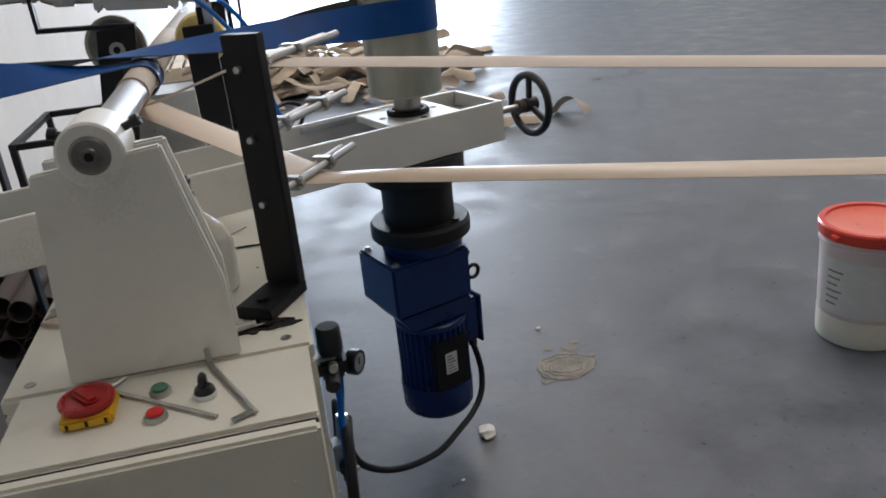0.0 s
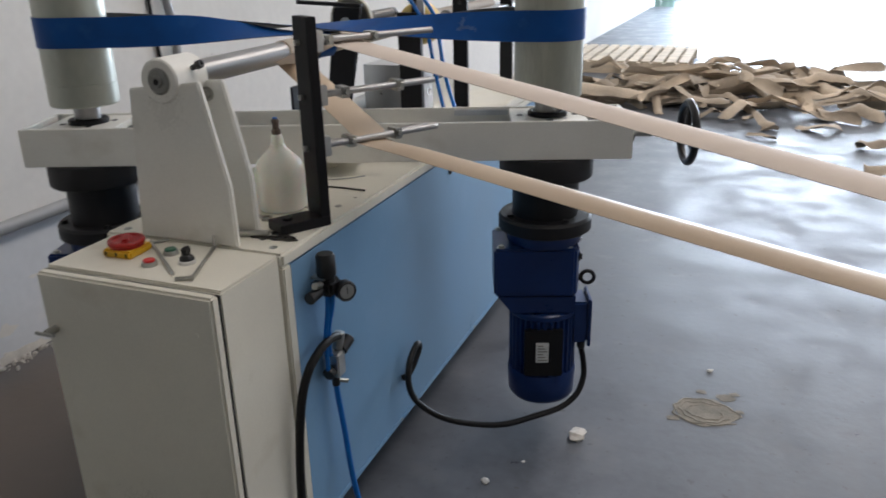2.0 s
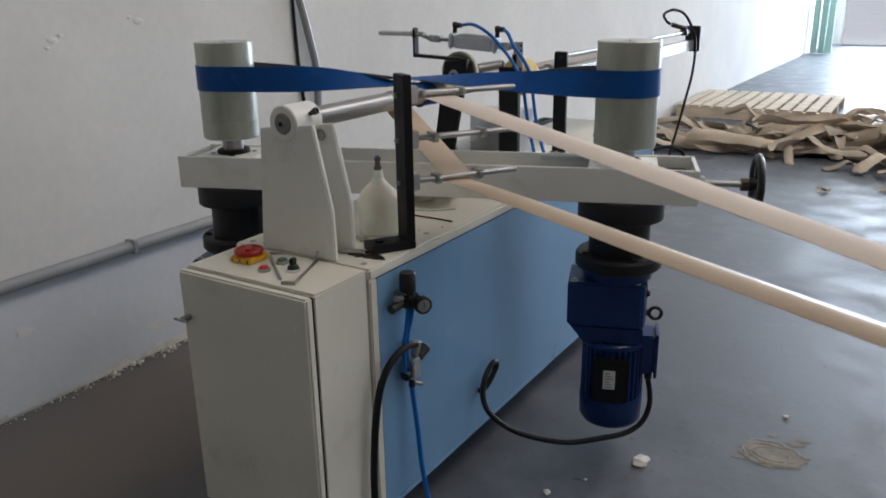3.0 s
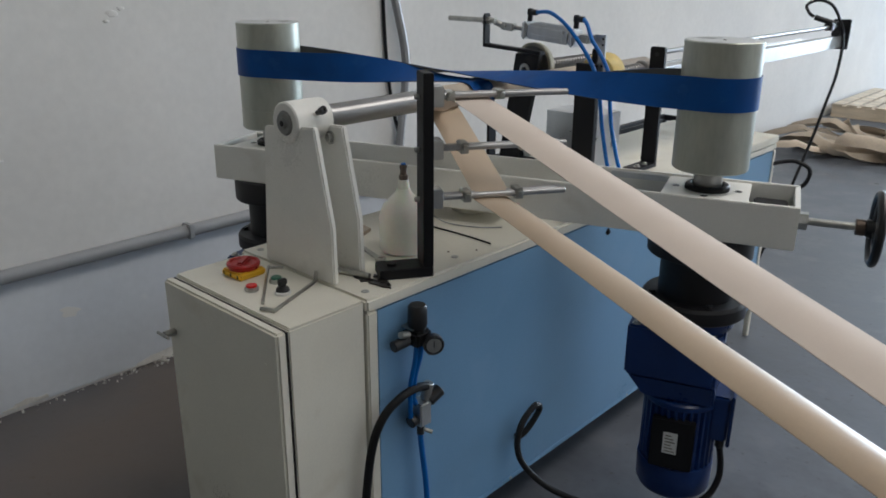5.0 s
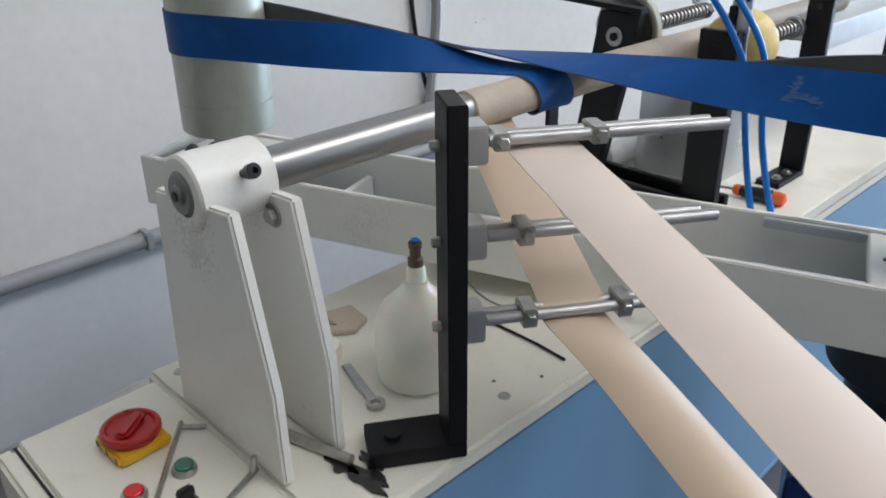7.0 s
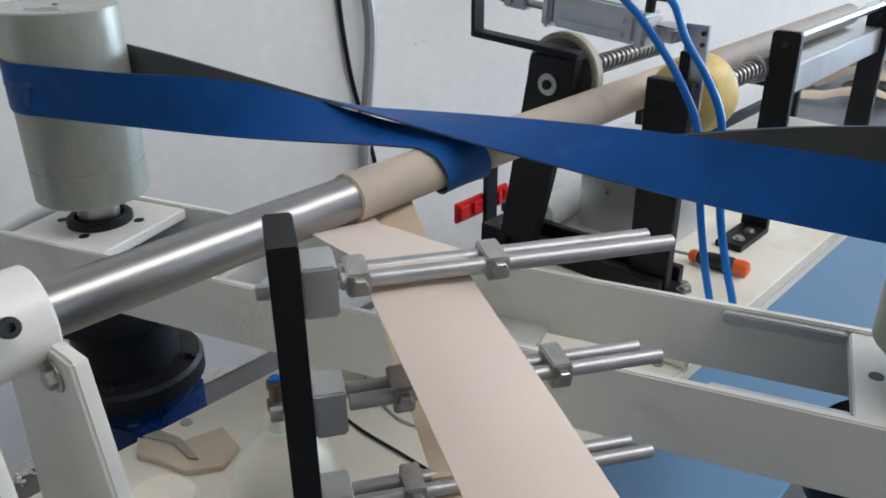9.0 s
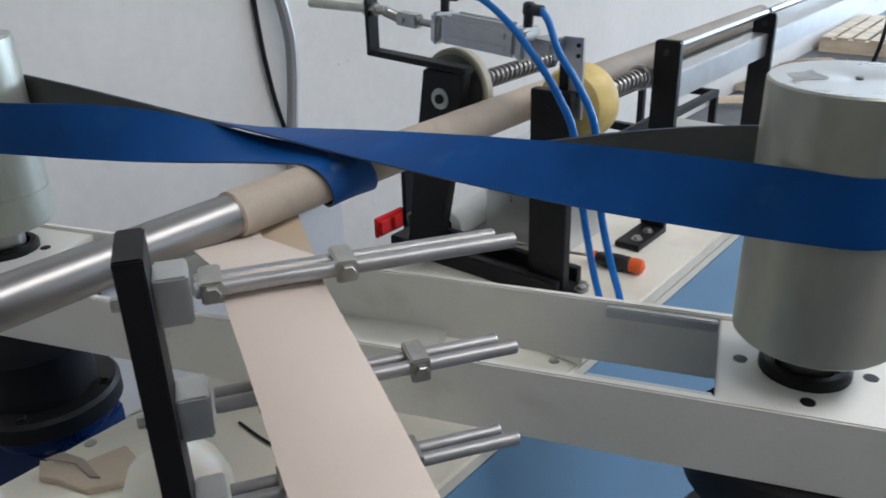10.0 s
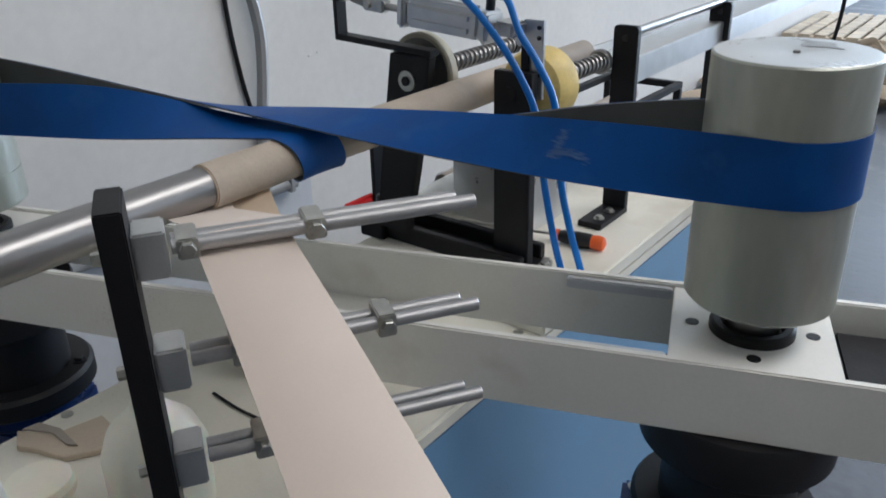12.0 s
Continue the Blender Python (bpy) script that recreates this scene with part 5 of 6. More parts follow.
def build_air_unit():
    X = TX1 - 0.003
    t = thing("air_regulator", "black air pressure regulator with a round gauge on the blue panel", "air regulator", pose(X, 0.336, 0.70))
    y = 0.336
    part("bracket", box(X, X + 0.035, y - 0.02, y + 0.02, 0.728, 0.733, 0.001), ZINC, t)
    part("body", box(X + 0.002, X + 0.052, y - 0.024, y + 0.024, 0.692, 0.7275, 0.007), PLASTIC, t)
    part("knob", lathe([(0.7335, 0.0), (0.7335, 0.020), (0.740, 0.0215), (0.778, 0.0205), (0.783, 0.017), (0.783, 0)], (X + 0.029, y, 0), None, 24), PLASTIC, t, "black fluted pressure knob")
    part("bonnet", lathe([(0.7, 0.016), (0.7335, 0.018)], (X + 0.029, y, 0), None, 20), PLASTIC, t)
    g = part("gauge", lathe([(0, 0), (0, 0.020), (0.004, 0.0225), (0.020, 0.0225), (0.022, 0.0205), (0.020, 0.0190), (0.020, 0)], (X + 0.056, y + 0.016, 0.700), (X + 0.2, y - 0.08, 0.700), 28), PLASTIC, t, "round black pressure gauge")
    d = (Vector((X + 0.2, y - 0.08, 0.700)) - Vector((X + 0.056, y + 0.016, 0.700))).normalized()
    c = Vector((X + 0.056, y + 0.016, 0.700)) + d * 0.0204
    part("dial", lathe([(0, 0.0), (0, 0.0165), (0.0004, 0.0165), (0.0004, 0)], c, c + d, 24), ZINC, g)
    part("needle", rod(c + d * 0.0008 + Vector((0, 0, 0.010)), c + d * 0.0008 - Vector((0, 0, 0.004)), 0.001, 6), BLACK, g)
    part("silencer", rod((X + 0.025, y - 0.024, 0.708), (X + 0.022, y - 0.066, 0.704), 0.0125, 16), PLASTIC, t)
    part("fitting", rod((X + 0.028, y - 0.026, 0.722), (X + 0.028, y - 0.05, 0.728), 0.008, 12), ZINC, t)
    v = thing("shutoff_valve", "grey metal slide valve with black push-in fittings", "valve", pose(X, 0.350, 0.52))
    y = 0.350
    part("body", box(X + 0.004, X + 0.042, y - 0.017, y + 0.017, 0.488, 0.545, 0.003), ALU, v)
    part("cap", rod((X + 0.03, y + 0.018, 0.540), (X + 0.034, y + 0.052, 0.556), 0.015, 16), PLASTIC, v)
    part("elbow", rod((X + 0.024, y - 0.018, 0.505), (X + 0.024, y - 0.034, 0.503), 0.014, 14), PLASTIC, v)
    part("top_fitting", rod((X + 0.026, y + 0.012, 0.5455), (X + 0.03, y + 0.02, 0.585), 0.012, 14), ZINC, v)
    part("lower_fitting", rod((X + 0.023, y, 0.488), (X + 0.023, y, 0.460), 0.009, 12), PLASTIC, v)
    part("tap", rod((X + 0.023, y, 0.474), (X + 0.045, y + 0.016, 0.466), 0.005, 10), ZINC, v)
    for pts, r, mat, lab in (
            ([(X + 0.030, 0.318, 0.69), (X + 0.030, 0.312, 0.65), (X + 0.027, 0.302, 0.60), (X + 0.026, 0.302, 0.55), (X + 0.024, 0.305, 0.515)], 0.0055, HOSE, "short blue air hose between regulator and valve"),
            ([(X + 0.038, 0.326, 0.69), (X + 0.036, 0.322, 0.66), (X + 0.030, 0.314, 0.62), (X + 0.028, 0.310, 0.57), (X + 0.026, 0.318, 0.545)], 0.0055, HOSE, "short blue air hose between regulator and valve"),
            ([(X + 0.023, 0.335, 0.462), (X + 0.025, 0.338, 0.42), (X + 0.03, 0.346, 0.33), (X + 0.045, 0.352, 0.20), (X + 0.07, 0.356, 0.08), (X + 0.10, 0.37, 0.012), (X + 0.2, 0.42, 0.008)], 0.0068, HOSE, "blue air hose running down to the floor"),
            ([(X + 0.030, 0.350, 0.578), (X + 0.032, 0.315, 0.588), (X + 0.032, 0.27, 0.585), (X + 0.028, 0.225, 0.56), (X + 0.024, 0.195, 0.51), (X + 0.018, 0.180, 0.42), (X + 0.016, 0.176, 0.30), (X + 0.018, 0.165, 0.15), (X + 0.01, 0.13, 0.05), (X - 0.02, 0.05, 0.010), (X - 0.1, -0.06, 0.010), (X - 0.3, -0.14, 0.010), (X - 0.42, -0.05, 0.010), (X - 0.6, 0.05, 0.010)], 0.0095, RUBBER, "black rubber supply hose running down the cabinet")):
        pts = [(p[0], p[1] + (0.014 if p[2] > 0.3 else 0.006), p[2]) for p in pts]
        solo("panel_hose", cable(pts, r, 8, 10), mat, lab, "hose", group="panel hoses", pivot=Matrix.Translation(pts[0]))
    # the gear motor's cable
    g = MR @ Vector((0.110, -0.030, 0.280))
    pts = [g, g + Vector((0.010, -0.002, -0.045)), g + Vector((0.014, -0.012, -0.090)), g + Vector((0.002, -0.040, -0.135)), g + Vector((-0.035, -0.085, -0.162)), Vector((0.570, 0.885, 0.118)), Vector((0.505, 0.815, 0.122)), Vector((0.43, 0.755, 0.145)), Vector((0.36, 0.715, 0.175)), Vector((0.302, 0.692, 0.222)), Vector((0.278, 0.690, 0.272)), Vector((0.268, 0.720, 0.322)), Vector((0.264, 0.780, 0.348)), Vector((0.260, 0.808, 0.325)), Vector((0.256, 0.775, 0.288)), Vector((0.250, 0.745, 0.268)), Vector((0.236, 0.735, 0.262))]
    solo("motor_cable", cable(pts, 0.0085, 8, 10), RUBBER, "black motor cable looping into the blue panel", "cable", pivot=Matrix.Translation(g))


build_controls()
build_bottle()
build_table_bits()
build_air_unit()


# ---------------------------------------------------------------- the floor: bucket, pallet, scraps
def build_bucket():
    x, y = 1.985, 1.115
    t = thing("bucket", "white plastic bucket with a red snap-on lid", "bucket", pose(x, y, 0))
    part("pail", lathe([(0.0, 0.0), (0.0, 0.128), (0.006, 0.133), (0.33, 0.146), (0.332, 0.151), (0.342, 0.151), (0.344, 0.147), (0.375, 0.148), (0.375, 0.0)], (x, y, 0), None, 48), PINKPAIL, t, "pink-tinged white plastic pail")
    part("lid", lathe([(0.360, 0.1482), (0.360, 0.156), (0.392, 0.158), (0.398, 0.154), (0.398, 0.138), (0.391, 0.134)], (x, y, 0), None, 48), LIDRED, t, "bright red lid rim")
    part("lid_face", lathe([(0.391, 0.1338), (0.388, 0.12), (0.386, 0.05), (0.387, 0.0)], (x, y, 0), None, 48), LIDFACE, t, "paler red sunken lid face")
    part("base_band", lathe([(0.004, 0.1336), (0.012, 0.1348), (0.095, 0.1380), (0.097, 0.1376)], (x, y, 0), None, 48), MILKY, t, "white lower part of the pail")
    part("lid_tab", box(x - 0.166, x - 0.15, y - 0.05, y - 0.02, 0.365, 0.382, 0.002), LIDRED, t)
    la = bmesh.new()
    rows = [[la.verts.new((x + 0.1482 * math.cos(radians(a)) * (0.965 + z * 0.1), y + 0.1482 * math.sin(radians(a)) * (0.965 + z * 0.1), z)) for a in range(170, 262, 6)] for z in (0.115, 0.30)]
    for k in range(len(rows[0]) - 1):
        la.faces.new((rows[0][k], rows[0][k + 1], rows[1][k + 1], rows[1][k]))
    b = part("paper_label", la, PLATE, t, "faded white printed label")
    for k in range(6):
        s = bmesh.new()
        z = 0.145 + 0.022 * k
        rr = 0.1489 * (0.965 + z * 0.1)
        rw = [[s.verts.new((x + rr * math.cos(radians(a)), y + rr * math.sin(radians(a)), zz)) for a in range(182, 200 + 3 * (k % 3), 3)] for zz in (z, z + 0.006)]
        for j in range(len(rw[0]) - 1):
            s.faces.new((rw[0][j], rw[0][j + 1], rw[1][j + 1], rw[1][j]))
        part("printed_line", s, DUST, b)


def build_pallet():
    m = pose(-0.50, 8.73, 0, 0, 0, 1)
    t = thing("pallet", "pale wooden pallet lying flat on the hall floor", "pallet", m)
    for y in (-0.68, 0.0, 0.68):
        part("bearer", box(-0.80, 0.80, y - 0.05, y + 0.05, 0.022, 0.115, 0.003, m=m), WOOD, t)
        part("bottom_board", box(-0.80, 0.80, y - 0.055, y + 0.055, 0.0, 0.0215, 0.002, m=m), WOOD, t)
    for k in range(12):
        x = -0.745 + 0.1355 * k
        part("top_board", box(x - 0.05, x + 0.05, -0.75 + 0.012 * (k % 3), 0.75 - 0.01 * (k % 2), 0.1155, 0.137, 0.002, m=m), WOOD, t)
    return t


def paper_curl(rng, length, width, lift, twist=1.0):
    """A crumpled, twisted and gutter-shaped length of paper strip, lying roughly along x from the origin."""
    o = bmesh.new()
    n, cuts = 22, 6
    p = Vector((0, 0, 0))
    bend, ph, roll = rng.uniform(-1.6, 1.6), rng.uniform(0, 6.28), rng.uniform(-2.4, 2.4) * twist
    hump, at, kink = rng.uniform(0.3, 1.0) * lift, rng.uniform(0.25, 0.75), rng.uniform(-0.6, 0.6)
    gutter = rng.choice((-1, 1)) * rng.uniform(0.1, 0.55)
    ends, skew = (rng.uniform(5, 30), rng.uniform(5, 30)), rng.uniform(-0.5, 0.5)
    seed = Vector((rng.uniform(0, 50), rng.uniform(0, 50), 0))
    rows = []
    for i in range(n + 1):
        f = i / n
        ang = bend * (f - 0.4) + (kink if f > at else 0)
        d = Vector((math.cos(ang), math.sin(ang), 0))
        z = hump * max(0, 1 - abs(f - at) / 0.4) ** 1.3
        tw = roll * (f - 0.5) + 0.3 * math.sin(5 * f + ph)
        side = Vector((-d.y * math.cos(tw), d.x * math.cos(tw), math.sin(tw)))
        over = d.cross(side)
        torn = min(1, 0.35 + ends[0] * f, 0.4 + ends[1] * (1 - f))
        row = []
        for k in range(cuts + 1):
            u = (2 * k / cuts - 1) * torn
            q = p + side * (u * width / 2 + skew * (1 - torn) * width) + over * (gutter * width * (u * u - 0.4))
            q.z += z + 0.012 * noise.noise(q * 7 + seed)
            row.append(q)
        rows.append(row)
        p = p + d * (length / n)
    # each length rests on what is under it
    for i, row in enumerate(rows):
        low = min(q.z for near in rows[max(0, i - 3):i + 4] for q in near)
        for q in row:
            q.z += 0.004 - low + hump * max(0, 1 - abs(i / n - at) / 0.4) ** 1.3
    rows = [[o.verts.new(q) for q in row] for row in rows]
    for a, b in zip(rows, rows[1:]):
        for k in range(cuts):
            o.faces.new((a[k], a[k + 1], b[k + 1], b[k]))
    return o


def paper_arch(length, width, height, tilt):
    """A stiff off-cut standing on its two ends like a bridge."""
    o = bmesh.new()
    rows = []
    for i in range(17):
        f = i / 16
        x = length * (f - 0.5)
        z = height * math.sin(math.pi * f) ** 0.7
        rows.append([o.verts.new((x + tilt * u, u * width / 2 * (1 + 0.2 * math.sin(6 * f)), 0.003 + z * (1 - 0.25 * u))) for u in (-1, -0.5, 0, 0.5, 1)])
    for a, b in zip(rows, rows[1:]):
        for k in range(4):
            o.faces.new((a[k], a[k + 1], b[k + 1], b[k]))
    return o


def mesh_of(bm, name, mat):
    for f in bm.faces:
        f.smooth = True
    me = bpy.data.meshes.new(name)
    bm.to_mesh(me)
    bm.free()
    me.materials.append(mat)
    return me


def build_scraps():
    rng = random.Random(11)
    t = thing("scrap_heap", "loose heap of crumpled brown kraft paper strips", "paper heap", pose(0.80, 6.7, 0))
    shapes = [mesh_of(paper_curl(rng, rng.uniform(0.45, 1.3), rng.uniform(0.06, 0.14), 0.09), "curl", SCRAP) for _ in range(34)]
    for k in range(120):
        a, rr = rng.uniform(0, 6.28), rng.random() ** 0.6
        x, y = 1.15 * rr * math.cos(a) - 0.25, 0.72 * rr * math.sin(a) + 0.12 + 0.2 * rr * math.cos(a)
        h = 0.21 * max(0, 1 - rr) ** 0.8
        ob = new("paper_curl", shapes[k % len(shapes)])
        ob.parent = t
        ob.matrix_basis = pose(x, y, rng.uniform(0, 1) * h, rng.uniform(-10, 10) * (h > 0.05), rng.uniform(-10, 10) * (h > 0.05), rng.choice((0, 180)) + rng.gauss(8, 38))
    # long strips lying across it and to the wall
    for x, y, z, rz, ln in ((-1.7, -0.30, 0.0, 12, 1.8), (-1.6, 0.35, 0.0, 5, 1.8), (-1.0, 0.1, 0.12, -8, 1.6), (-1.4, 0.0, 0.02, 20, 1.3)):
        ob = new("long_strip", mesh_of(paper_curl(rng, ln, 0.12, 0.03, 0.4), "long_strip", SCRAP))
        ob.parent = t
        ob.matrix_basis = pose(x, y, z, 0, 0, rz)
    # single scraps on the open floor, as (x, y, length, width, lift, turn)
    spots = ((1.72, 4.98, 0.30, 0.10, 0.05, 15), (1.36, 5.56, 0.34, 0.11, 0.03, -12), (1.70, 4.30, 0.30, 0.10, 0.02, 4), (1.00, 5.22, 0.24, 0.05, 0.02, -25), (1.10, 5.42, 0.12, 0.06, 0.01, 10),
             (0.55, 5.75, 0.34, 0.10, 0.04, 20), (0.95, 5.66, 0.30, 0.10, 0.06, -30), (1.50, 5.95, 0.50, 0.13, 0.08, 5), (1.70, 6.35, 0.55, 0.13, 0.08, 25), (0.63, 4.96, 0.10, 0.05, 0.01, 40),
             (6.2, 10.4, 0.6, 0.09, 0.03, 20), (6.6, 10.6, 0.7, 0.09, 0.03, 140), (6.9, 10.3, 0.5, 0.09, 0.03, 75), (7.1, 10.8, 0.6, 0.09, 0.03, 200))
    for x, y, ln, wd, lift, rz in spots:
        ob = tagged(new("paper_scrap", mesh_of(paper_curl(rng, ln, wd, lift, 0.6), "scrap", SCRAP)), "curled scrap of brown kraft paper on the floor", "paper scrap", "floor scraps")
        ob.matrix_basis = pose(x, y, 0.001, 0, 0, rz)
    ob = tagged(new("paper_scrap", mesh_of(paper_arch(0.24, 0.13, 0.11, 0.02), "scrap", SCRAP)), "stiff arched scrap of brown kraft paper on the floor", "paper scrap", "floor scraps")
    ob.matrix_basis = pose(2.26, 4.38, 0.0, 0, 0, -28)


def blotch(x, y, rx, ry, sd, n=40, rough=0.12):
    return [(x + rx * math.cos(a) * (1 + rough * math.sin(3 * a + sd) + rough * 0.7 * math.sin(8 * a + 2 * sd)), y + ry * math.sin(a) * (1 + rough * math.cos(4 * a + sd) + rough * 0.6 * math.sin(11 * a))) for a in np.linspace(0, 2 * math.pi, n)[:-1]]


def build_floor_bits():
    # dried cement patch with a raised ring
    t = thing("cement_stain", "dried pale cement patch with a ragged rim on the floor", "stain", pose(1.02, 1.26, 0))
    part("patch", slab(blotch(1.02, 1.265, 0.094, 0.080, 0.7, rough=0.06), 2, 0.0004, 0.0010), DUST, t)
    for k, (x, y, r) in enumerate(((1.075, 1.37, 0.022), (1.10, 1.40, 0.012), (0.93, 1.20, 0.014), (1.12, 1.30, 0.010), (1.00, 1.385, 0.012))):
        part("splash", slab(blotch(x, y, r * 1.4, r, k, n=16), 2, 0.0004, 0.0010), DUST, t)
    for k in range(3):
        o = bmesh.new()
        n = 48
        rows = []
        for i in range(n + 1):
            a = 2 * math.pi * i / n * (0.92 - 0.1 * k)
            wob = 1 + 0.06 * math.sin(3 * a + 2 + k) + 0.05 * math.sin(9 * a + k)
            c = Vector((1.02 + (0.098 - 0.022 * k) * wob * math.cos(a + k), 1.265 + (0.072 - 0.016 * k) * wob * math.sin(a + k), 0.0012))
            rows.append([o.verts.new(c + Vector((0.004 * math.cos(a + k + 3.14), 0.004 * math.sin(a + k + 3.14), 0))), o.verts.new(c + Vector((0, 0, 0.0014))), o.verts.new(c + Vector((0.004 * math.cos(a + k), 0.004 * math.sin(a + k), 0)))])
        for p, q in zip(rows, rows[1:]):
            for j in range(2):
                o.faces.new((p[j], p[j + 1], q[j + 1], q[j]))
        part("ridge", o, DUST, t)
    rng = random.Random(3)
    for x, y, s, lab in ((0.677, 1.004, 0.034, "broken lump of white plaster on the floor"), (0.312, 0.500, 0.030, "flat white plaster flake on the floor"), (0.487, 0.708, 0.014, "small white plaster crumb on the floor"), (1.015, 1.531, 0.012, "small white plaster crumb on the floor"), (0.56, 0.83, 0.006, "small white plaster crumb on the floor")):
        o = bmesh.new()
        bmesh.ops.create_icosphere(o, subdivisions=2, radius=1)
        for v in o.verts:
            v.co *= 1 + 0.35 * noise.noise(v.co * 1.6 + Vector((x * 9, y * 7, 0)))
        o.transform(Matrix.Translation((x, y, s * 0.28)) @ Matrix.Rotation(rng.uniform(0, 6), 4, "Z") @ Matrix.Diagonal((s, s * 0.75, s * 0.34, 1)))
        solo("plaster_lump", o, PLASTER, lab, "rubble", group="floor rubble", pivot=pose(x, y, 0), flat_angle=20)
    # crumbled plaster along the foot of the long wall
    o = bmesh.new()
    for k in range(220):
        y = rng.choice((rng.uniform(0.3, 1.0), rng.uniform(-2.5, 1.0)))
        s = rng.uniform(0.002, 0.010) * (1.4 if 0.5 < y < 1.0 else 0.7)
        b = bmesh.new()
        bmesh.ops.create_icosphere(b, subdivisions=1, radius=1)
        b.transform(Matrix.Translation((WX + 0.008 + abs(rng.gauss(0, 0.018)), y, s * 0.4)) @ Euler((rng.uniform(0, 6), rng.uniform(0, 6), rng.uniform(0, 6))).to_matrix().to_4x4() @ Matrix.Diagonal((s, s * 0.8, s * 0.5, 1)))
        join(o, b)
    solo("wall_rubble", o, PLASTER, "crumbled white plaster along the foot of the wall", "rubble", kind="stuff", smooth=False, pivot=pose(WX, 0.8, 0))


def build_tube_heap():
    """Tubes stacked by the wall, their open ends uneven."""
    rng = random.Random(8)
    for layer, n in ((0, 6), (1, 5), (2, 5), (3, 4)):
        for i in range(n):
            x = -1.02 + 0.087 * i + 0.0435 * layer + rng.uniform(-0.004, 0.004)
            y0 = (2.16 if x < -0.82 else 1.88) + rng.uniform(-0.04, 0.05)
            z = 0.0425 + 0.0755 * layer
            solo("stored_tube", lathe([(0, 0.0375), (0, 0.0425), (1.05, 0.0425), (1.05, 0.0375), (0, 0.0375)], (x, y0, z), (x + rng.uniform(-0.02, 0.02), y0 + 1, z), 20), SHADETUBE, "brown paper tube lying in a stack by the wall", "paper tube", group="stacked tubes", pivot=pose(x, y0, z))


def build_far_door():
    t = thing("green_door", "pale green folded metal gate leaf at the far opening", "gate leaf", pose(-1.0, 17.4, 0))
    for k in range(3):
        x = -1.28 + 0.14 * k
        part("panel", box(x, x + 0.13, 17.3 + 0.05 * (k % 2), 17.36 + 0.05 * (k % 2), 0.01, 4.2, 0.008), GREENPAINT, t)


def build_wall_side():
    # a low black trestle beyond the table
    k = thing("trestle", "low black square-tube trestle beyond the machine", "trestle", pose(-0.745, 3.3, 0))
    for x in (-0.92, -0.57):
        for y in (2.95, 3.65):
            part("leg", box(x - 0.015, x + 0.015, y - 0.015, y + 0.015, 0, 0.585, 0.002), BLACK, k)
        part("side_rail", box(x - 0.015, x + 0.015, 2.935, 3.665, 0.5855, 0.615, 0.002), BLACK, k)
    for y in (2.95, 3.65):
        part("cross_rail", box(-0.9045, -0.5855, y - 0.015, y + 0.015, 0.5855, 0.615, 0.002), BLACK, k)
    solo("loose_cable", cable([(0.232, 2.330, 0.735), (0.262, 2.37, 0.742), (0.30, 2.40, 0.742), (0.345, 2.42, 0.715), (0.34, 2.41, 0.66), (0.29, 2.39, 0.62), (0.25, 2.36, 0.605), (0.232, 2.33, 0.60)], 0.008), RUBBER, "short black cable loop at the table's far corner", "cable", pivot=pose(0.25, 2.36, 0.6))


build_wall_side()
build_bucket()
build_pallet()
build_scraps()
build_floor_bits()
build_tube_heap()
build_far_door()


# ---------------------------------------------------------------- what moves
SPEED, FEED = 0.65, 0.14          # belt and tube, metres a second
CUTS = (3.4, 10.95)               # when the tube is cut


def belt_lengths():
    total, out = 0.0, [0.0]
    for a, b in zip(BP, BP[1:]):
        total += (b - a).length
        out.append(total)
    return out


def belt_pose(s):
    """Where a mark on the belt's blue face stands when it has come s metres along the belt."""
    ln = belt_lengths()
    s %= ln[-1]
    i = max(k for k in range(len(ln)) if ln[k] <= s)
    i = min(i, len(BP) - 2)
    f = (s - ln[i]) / max(1e-6, ln[i + 1] - ln[i])
    p, nn = BP[i].lerp(BP[i + 1], f), BN[i].lerp(BN[i + 1], f)
    d = (BP[i + 1] - BP[i]).normalized()
    nn = (nn - d * nn.dot(d)).normalized()
    w = nn.cross(d)
    m = Matrix((d, w, nn)).transposed().to_4x4()
    m.translation = p + nn * (BELT_T / 2 + 0.0009)
    return m


def build_scuff():
    """Chalky worn flecks that travel with the belt."""
    rng = random.Random(17)
    o = bmesh.new()
    for k in range(120):
        f = rng.random()
        if k % 3 == 0:                       # arm across the belt
            px, py, sp = 0.014 - 0.008 * f, 0.006 - 0.028 * f, 0.0022
        else:                                # smear along it
            px, py, sp = 0.046 * f - 0.026, 0.010 - 0.006 * math.sin(3 * f), 0.0034
        px, py, r = px + rng.gauss(0, sp), py + rng.gauss(0, sp), rng.uniform(0.0007, 0.0026)
        outline = [(px + r * rng.uniform(0.6, 1.5) * 1.4 * math.cos(a), py + r * rng.uniform(0.5, 1.2) * 0.8 * math.sin(a)) for a in np.linspace(0, 2 * math.pi, 8)[:-1]]
        slab(outline, 2, 0.000003 * k, 0.0003 + 0.000003 * k, bm=o)
    return solo("belt_scuff", o, SCUFF, "chalky pale scuff on the blue belt face", "scuff mark", pivot=Matrix())


def slide(t):
    """How far the cutter has followed the tube, 0 to 1."""
    best = 0.0
    for c in CUTS:
        u = (t - (c - 0.25)) / 0.25 if t < c else 1 - (t - c - 0.12) / 0.28
        best = max(best, min(1.0, max(0.0, u)))
    return best * best * (3 - 2 * best)


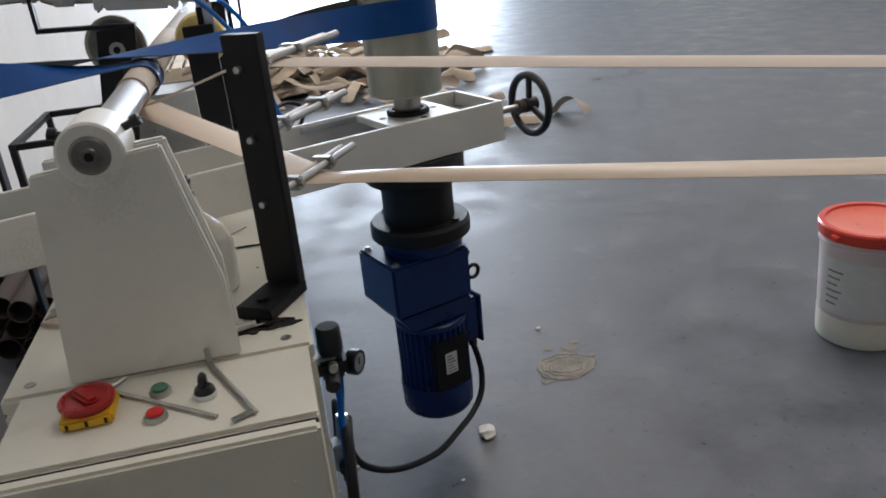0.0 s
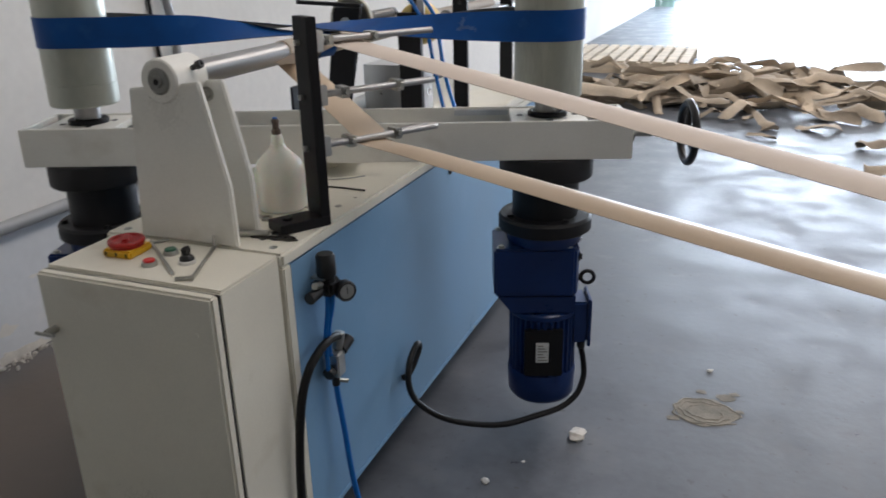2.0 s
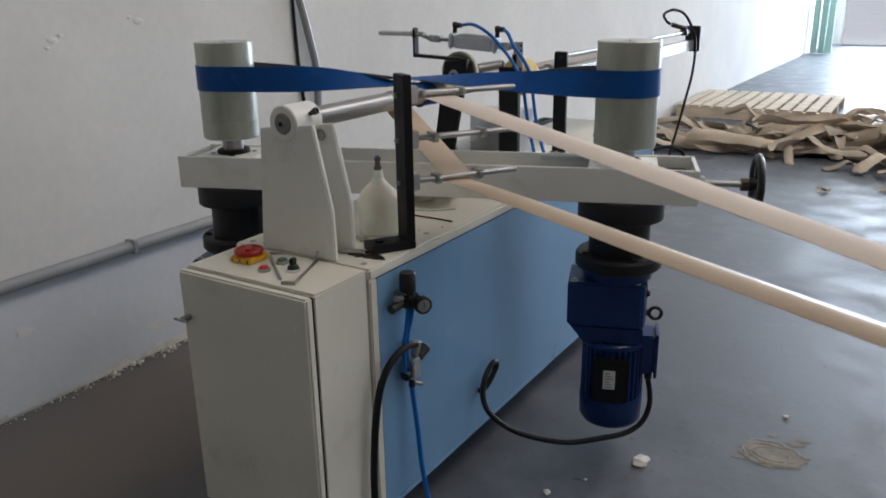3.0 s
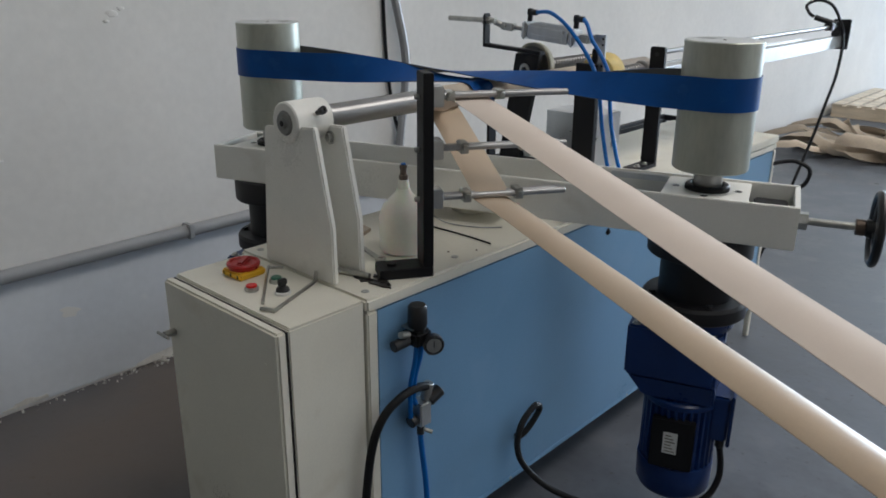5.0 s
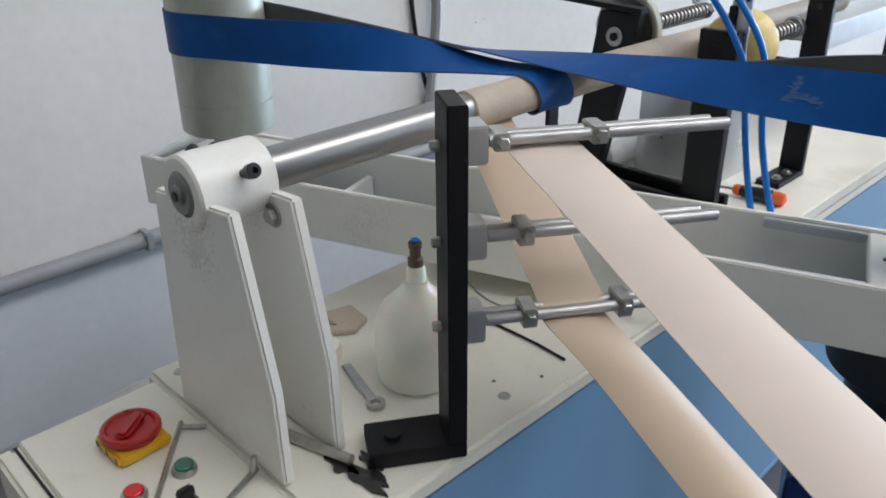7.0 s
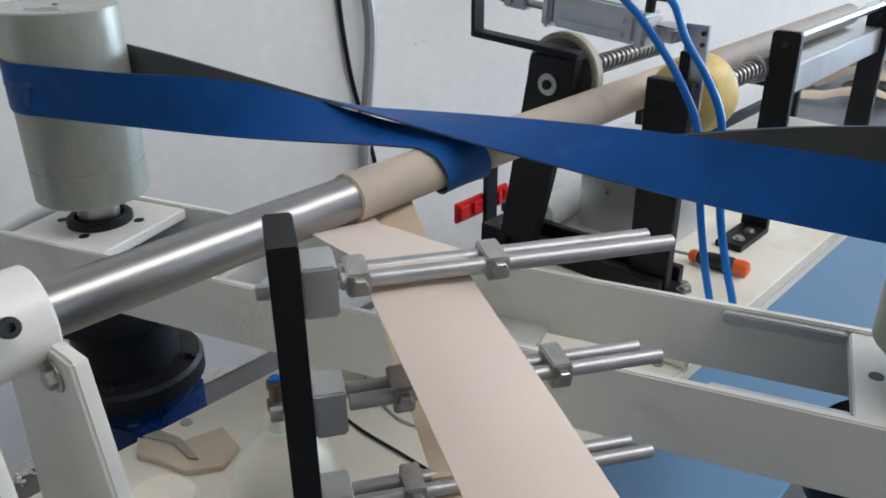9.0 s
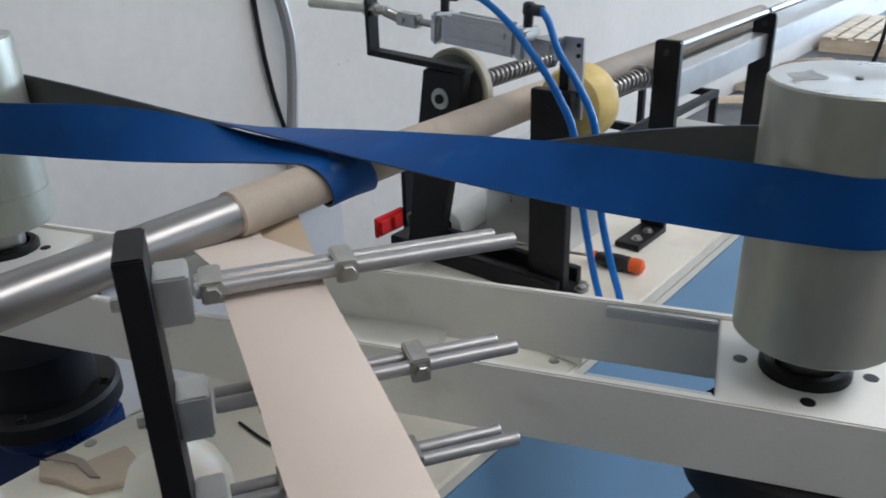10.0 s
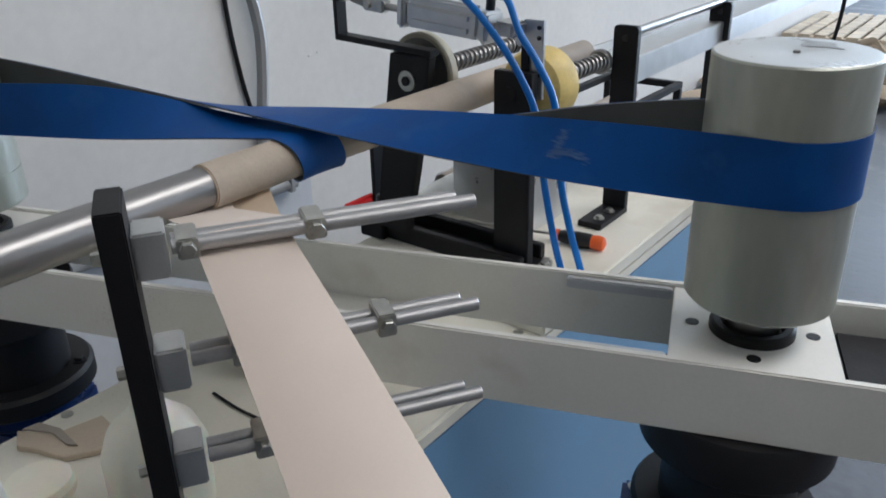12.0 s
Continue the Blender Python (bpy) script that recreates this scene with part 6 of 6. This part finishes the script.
def motions():
    for d, sgn in zip(DRUMS, (-1, 1)):
        m = MATRIX[d]
        walk(d, [(t / 10, m @ pose(0, 0, 0, 0, 0, sgn * 42.3 * t)) for t in range(0, 121)])
    scuff = build_scuff()
    walk(scuff, [(t / 30, belt_pose(SPEED * (t / 30 - 9.0))) for t in range(0, 361)])
    # tube on the mandrel spins; finished lengths spin and run out
    m = MATRIX[TUBES[0]]
    walk(TUBES[0], [(t / 20, m @ pose(0, 0, 0, 0, 64.0 * t, 0)) for t in range(0, 241)])

    def run(ob, cut, start, least=0.0):
        m = MATRIX[ob]
        rows = []
        for k in range(0, 241):
            t = k / 20
            if t <= cut + 0.8:
                y = max(least, FEED * (t - start))
                rows.append((t, Matrix.Translation((0, y, 0)) @ m @ pose(0, 0, 0, 0, 64.0 * min(k, (cut + 0.3) * 20), 0)))
            else:
                f = min(1.0, (t - cut - 0.8) / 0.45)
                y = FEED * (cut + 0.8 - start)
                fall = m.translation.z - 0.027
                rows.append((t, Matrix.Translation((-0.62 * f, y, -fall * f * f)) @ m @ pose(0, 0, 0, 0, 64.0 * (cut + 0.3) * 20, 0)))
        walk(ob, rows)
    run(TUBES[1], CUTS[0], CUTS[0], -1.0)
    run(TUBES[2], CUTS[1], CUTS[0])
    run(TUBES[3], 99.0, CUTS[1])
    # the free runs of paper sway a little at first
    upper = ((0, -2.0), (0.5, -2.0), (1.0, -1.0), (1.5, 0), (2.5, 0), (3.2, -0.5), (5.0, 0), (6.5, 0.3), (8.0, 0.1), (10, 0.2), (12, 0))
    lower = ((0, -1.4), (0.5, -1.3), (1.0, -0.6), (1.5, 0), (2.5, -0.5), (3.2, -0.8), (5.0, -0.5), (6.5, -0.7), (8.0, -0.4), (10, -0.5), (12, -0.4))
    for ob, rows in zip(SWAY, (upper, lower)):
        walk(ob, [(t, Matrix.Rotation(radians(a), 4, GR)) for t, a in rows])
    for ob, m, parent, reach in SLIDES:
        inv = MATRIX[parent].inverted()
        walk(ob, [(t / 20, inv @ Matrix.Translation((0, reach * slide(t / 20), 0)) @ m) for t in range(0, 241)])


motions()
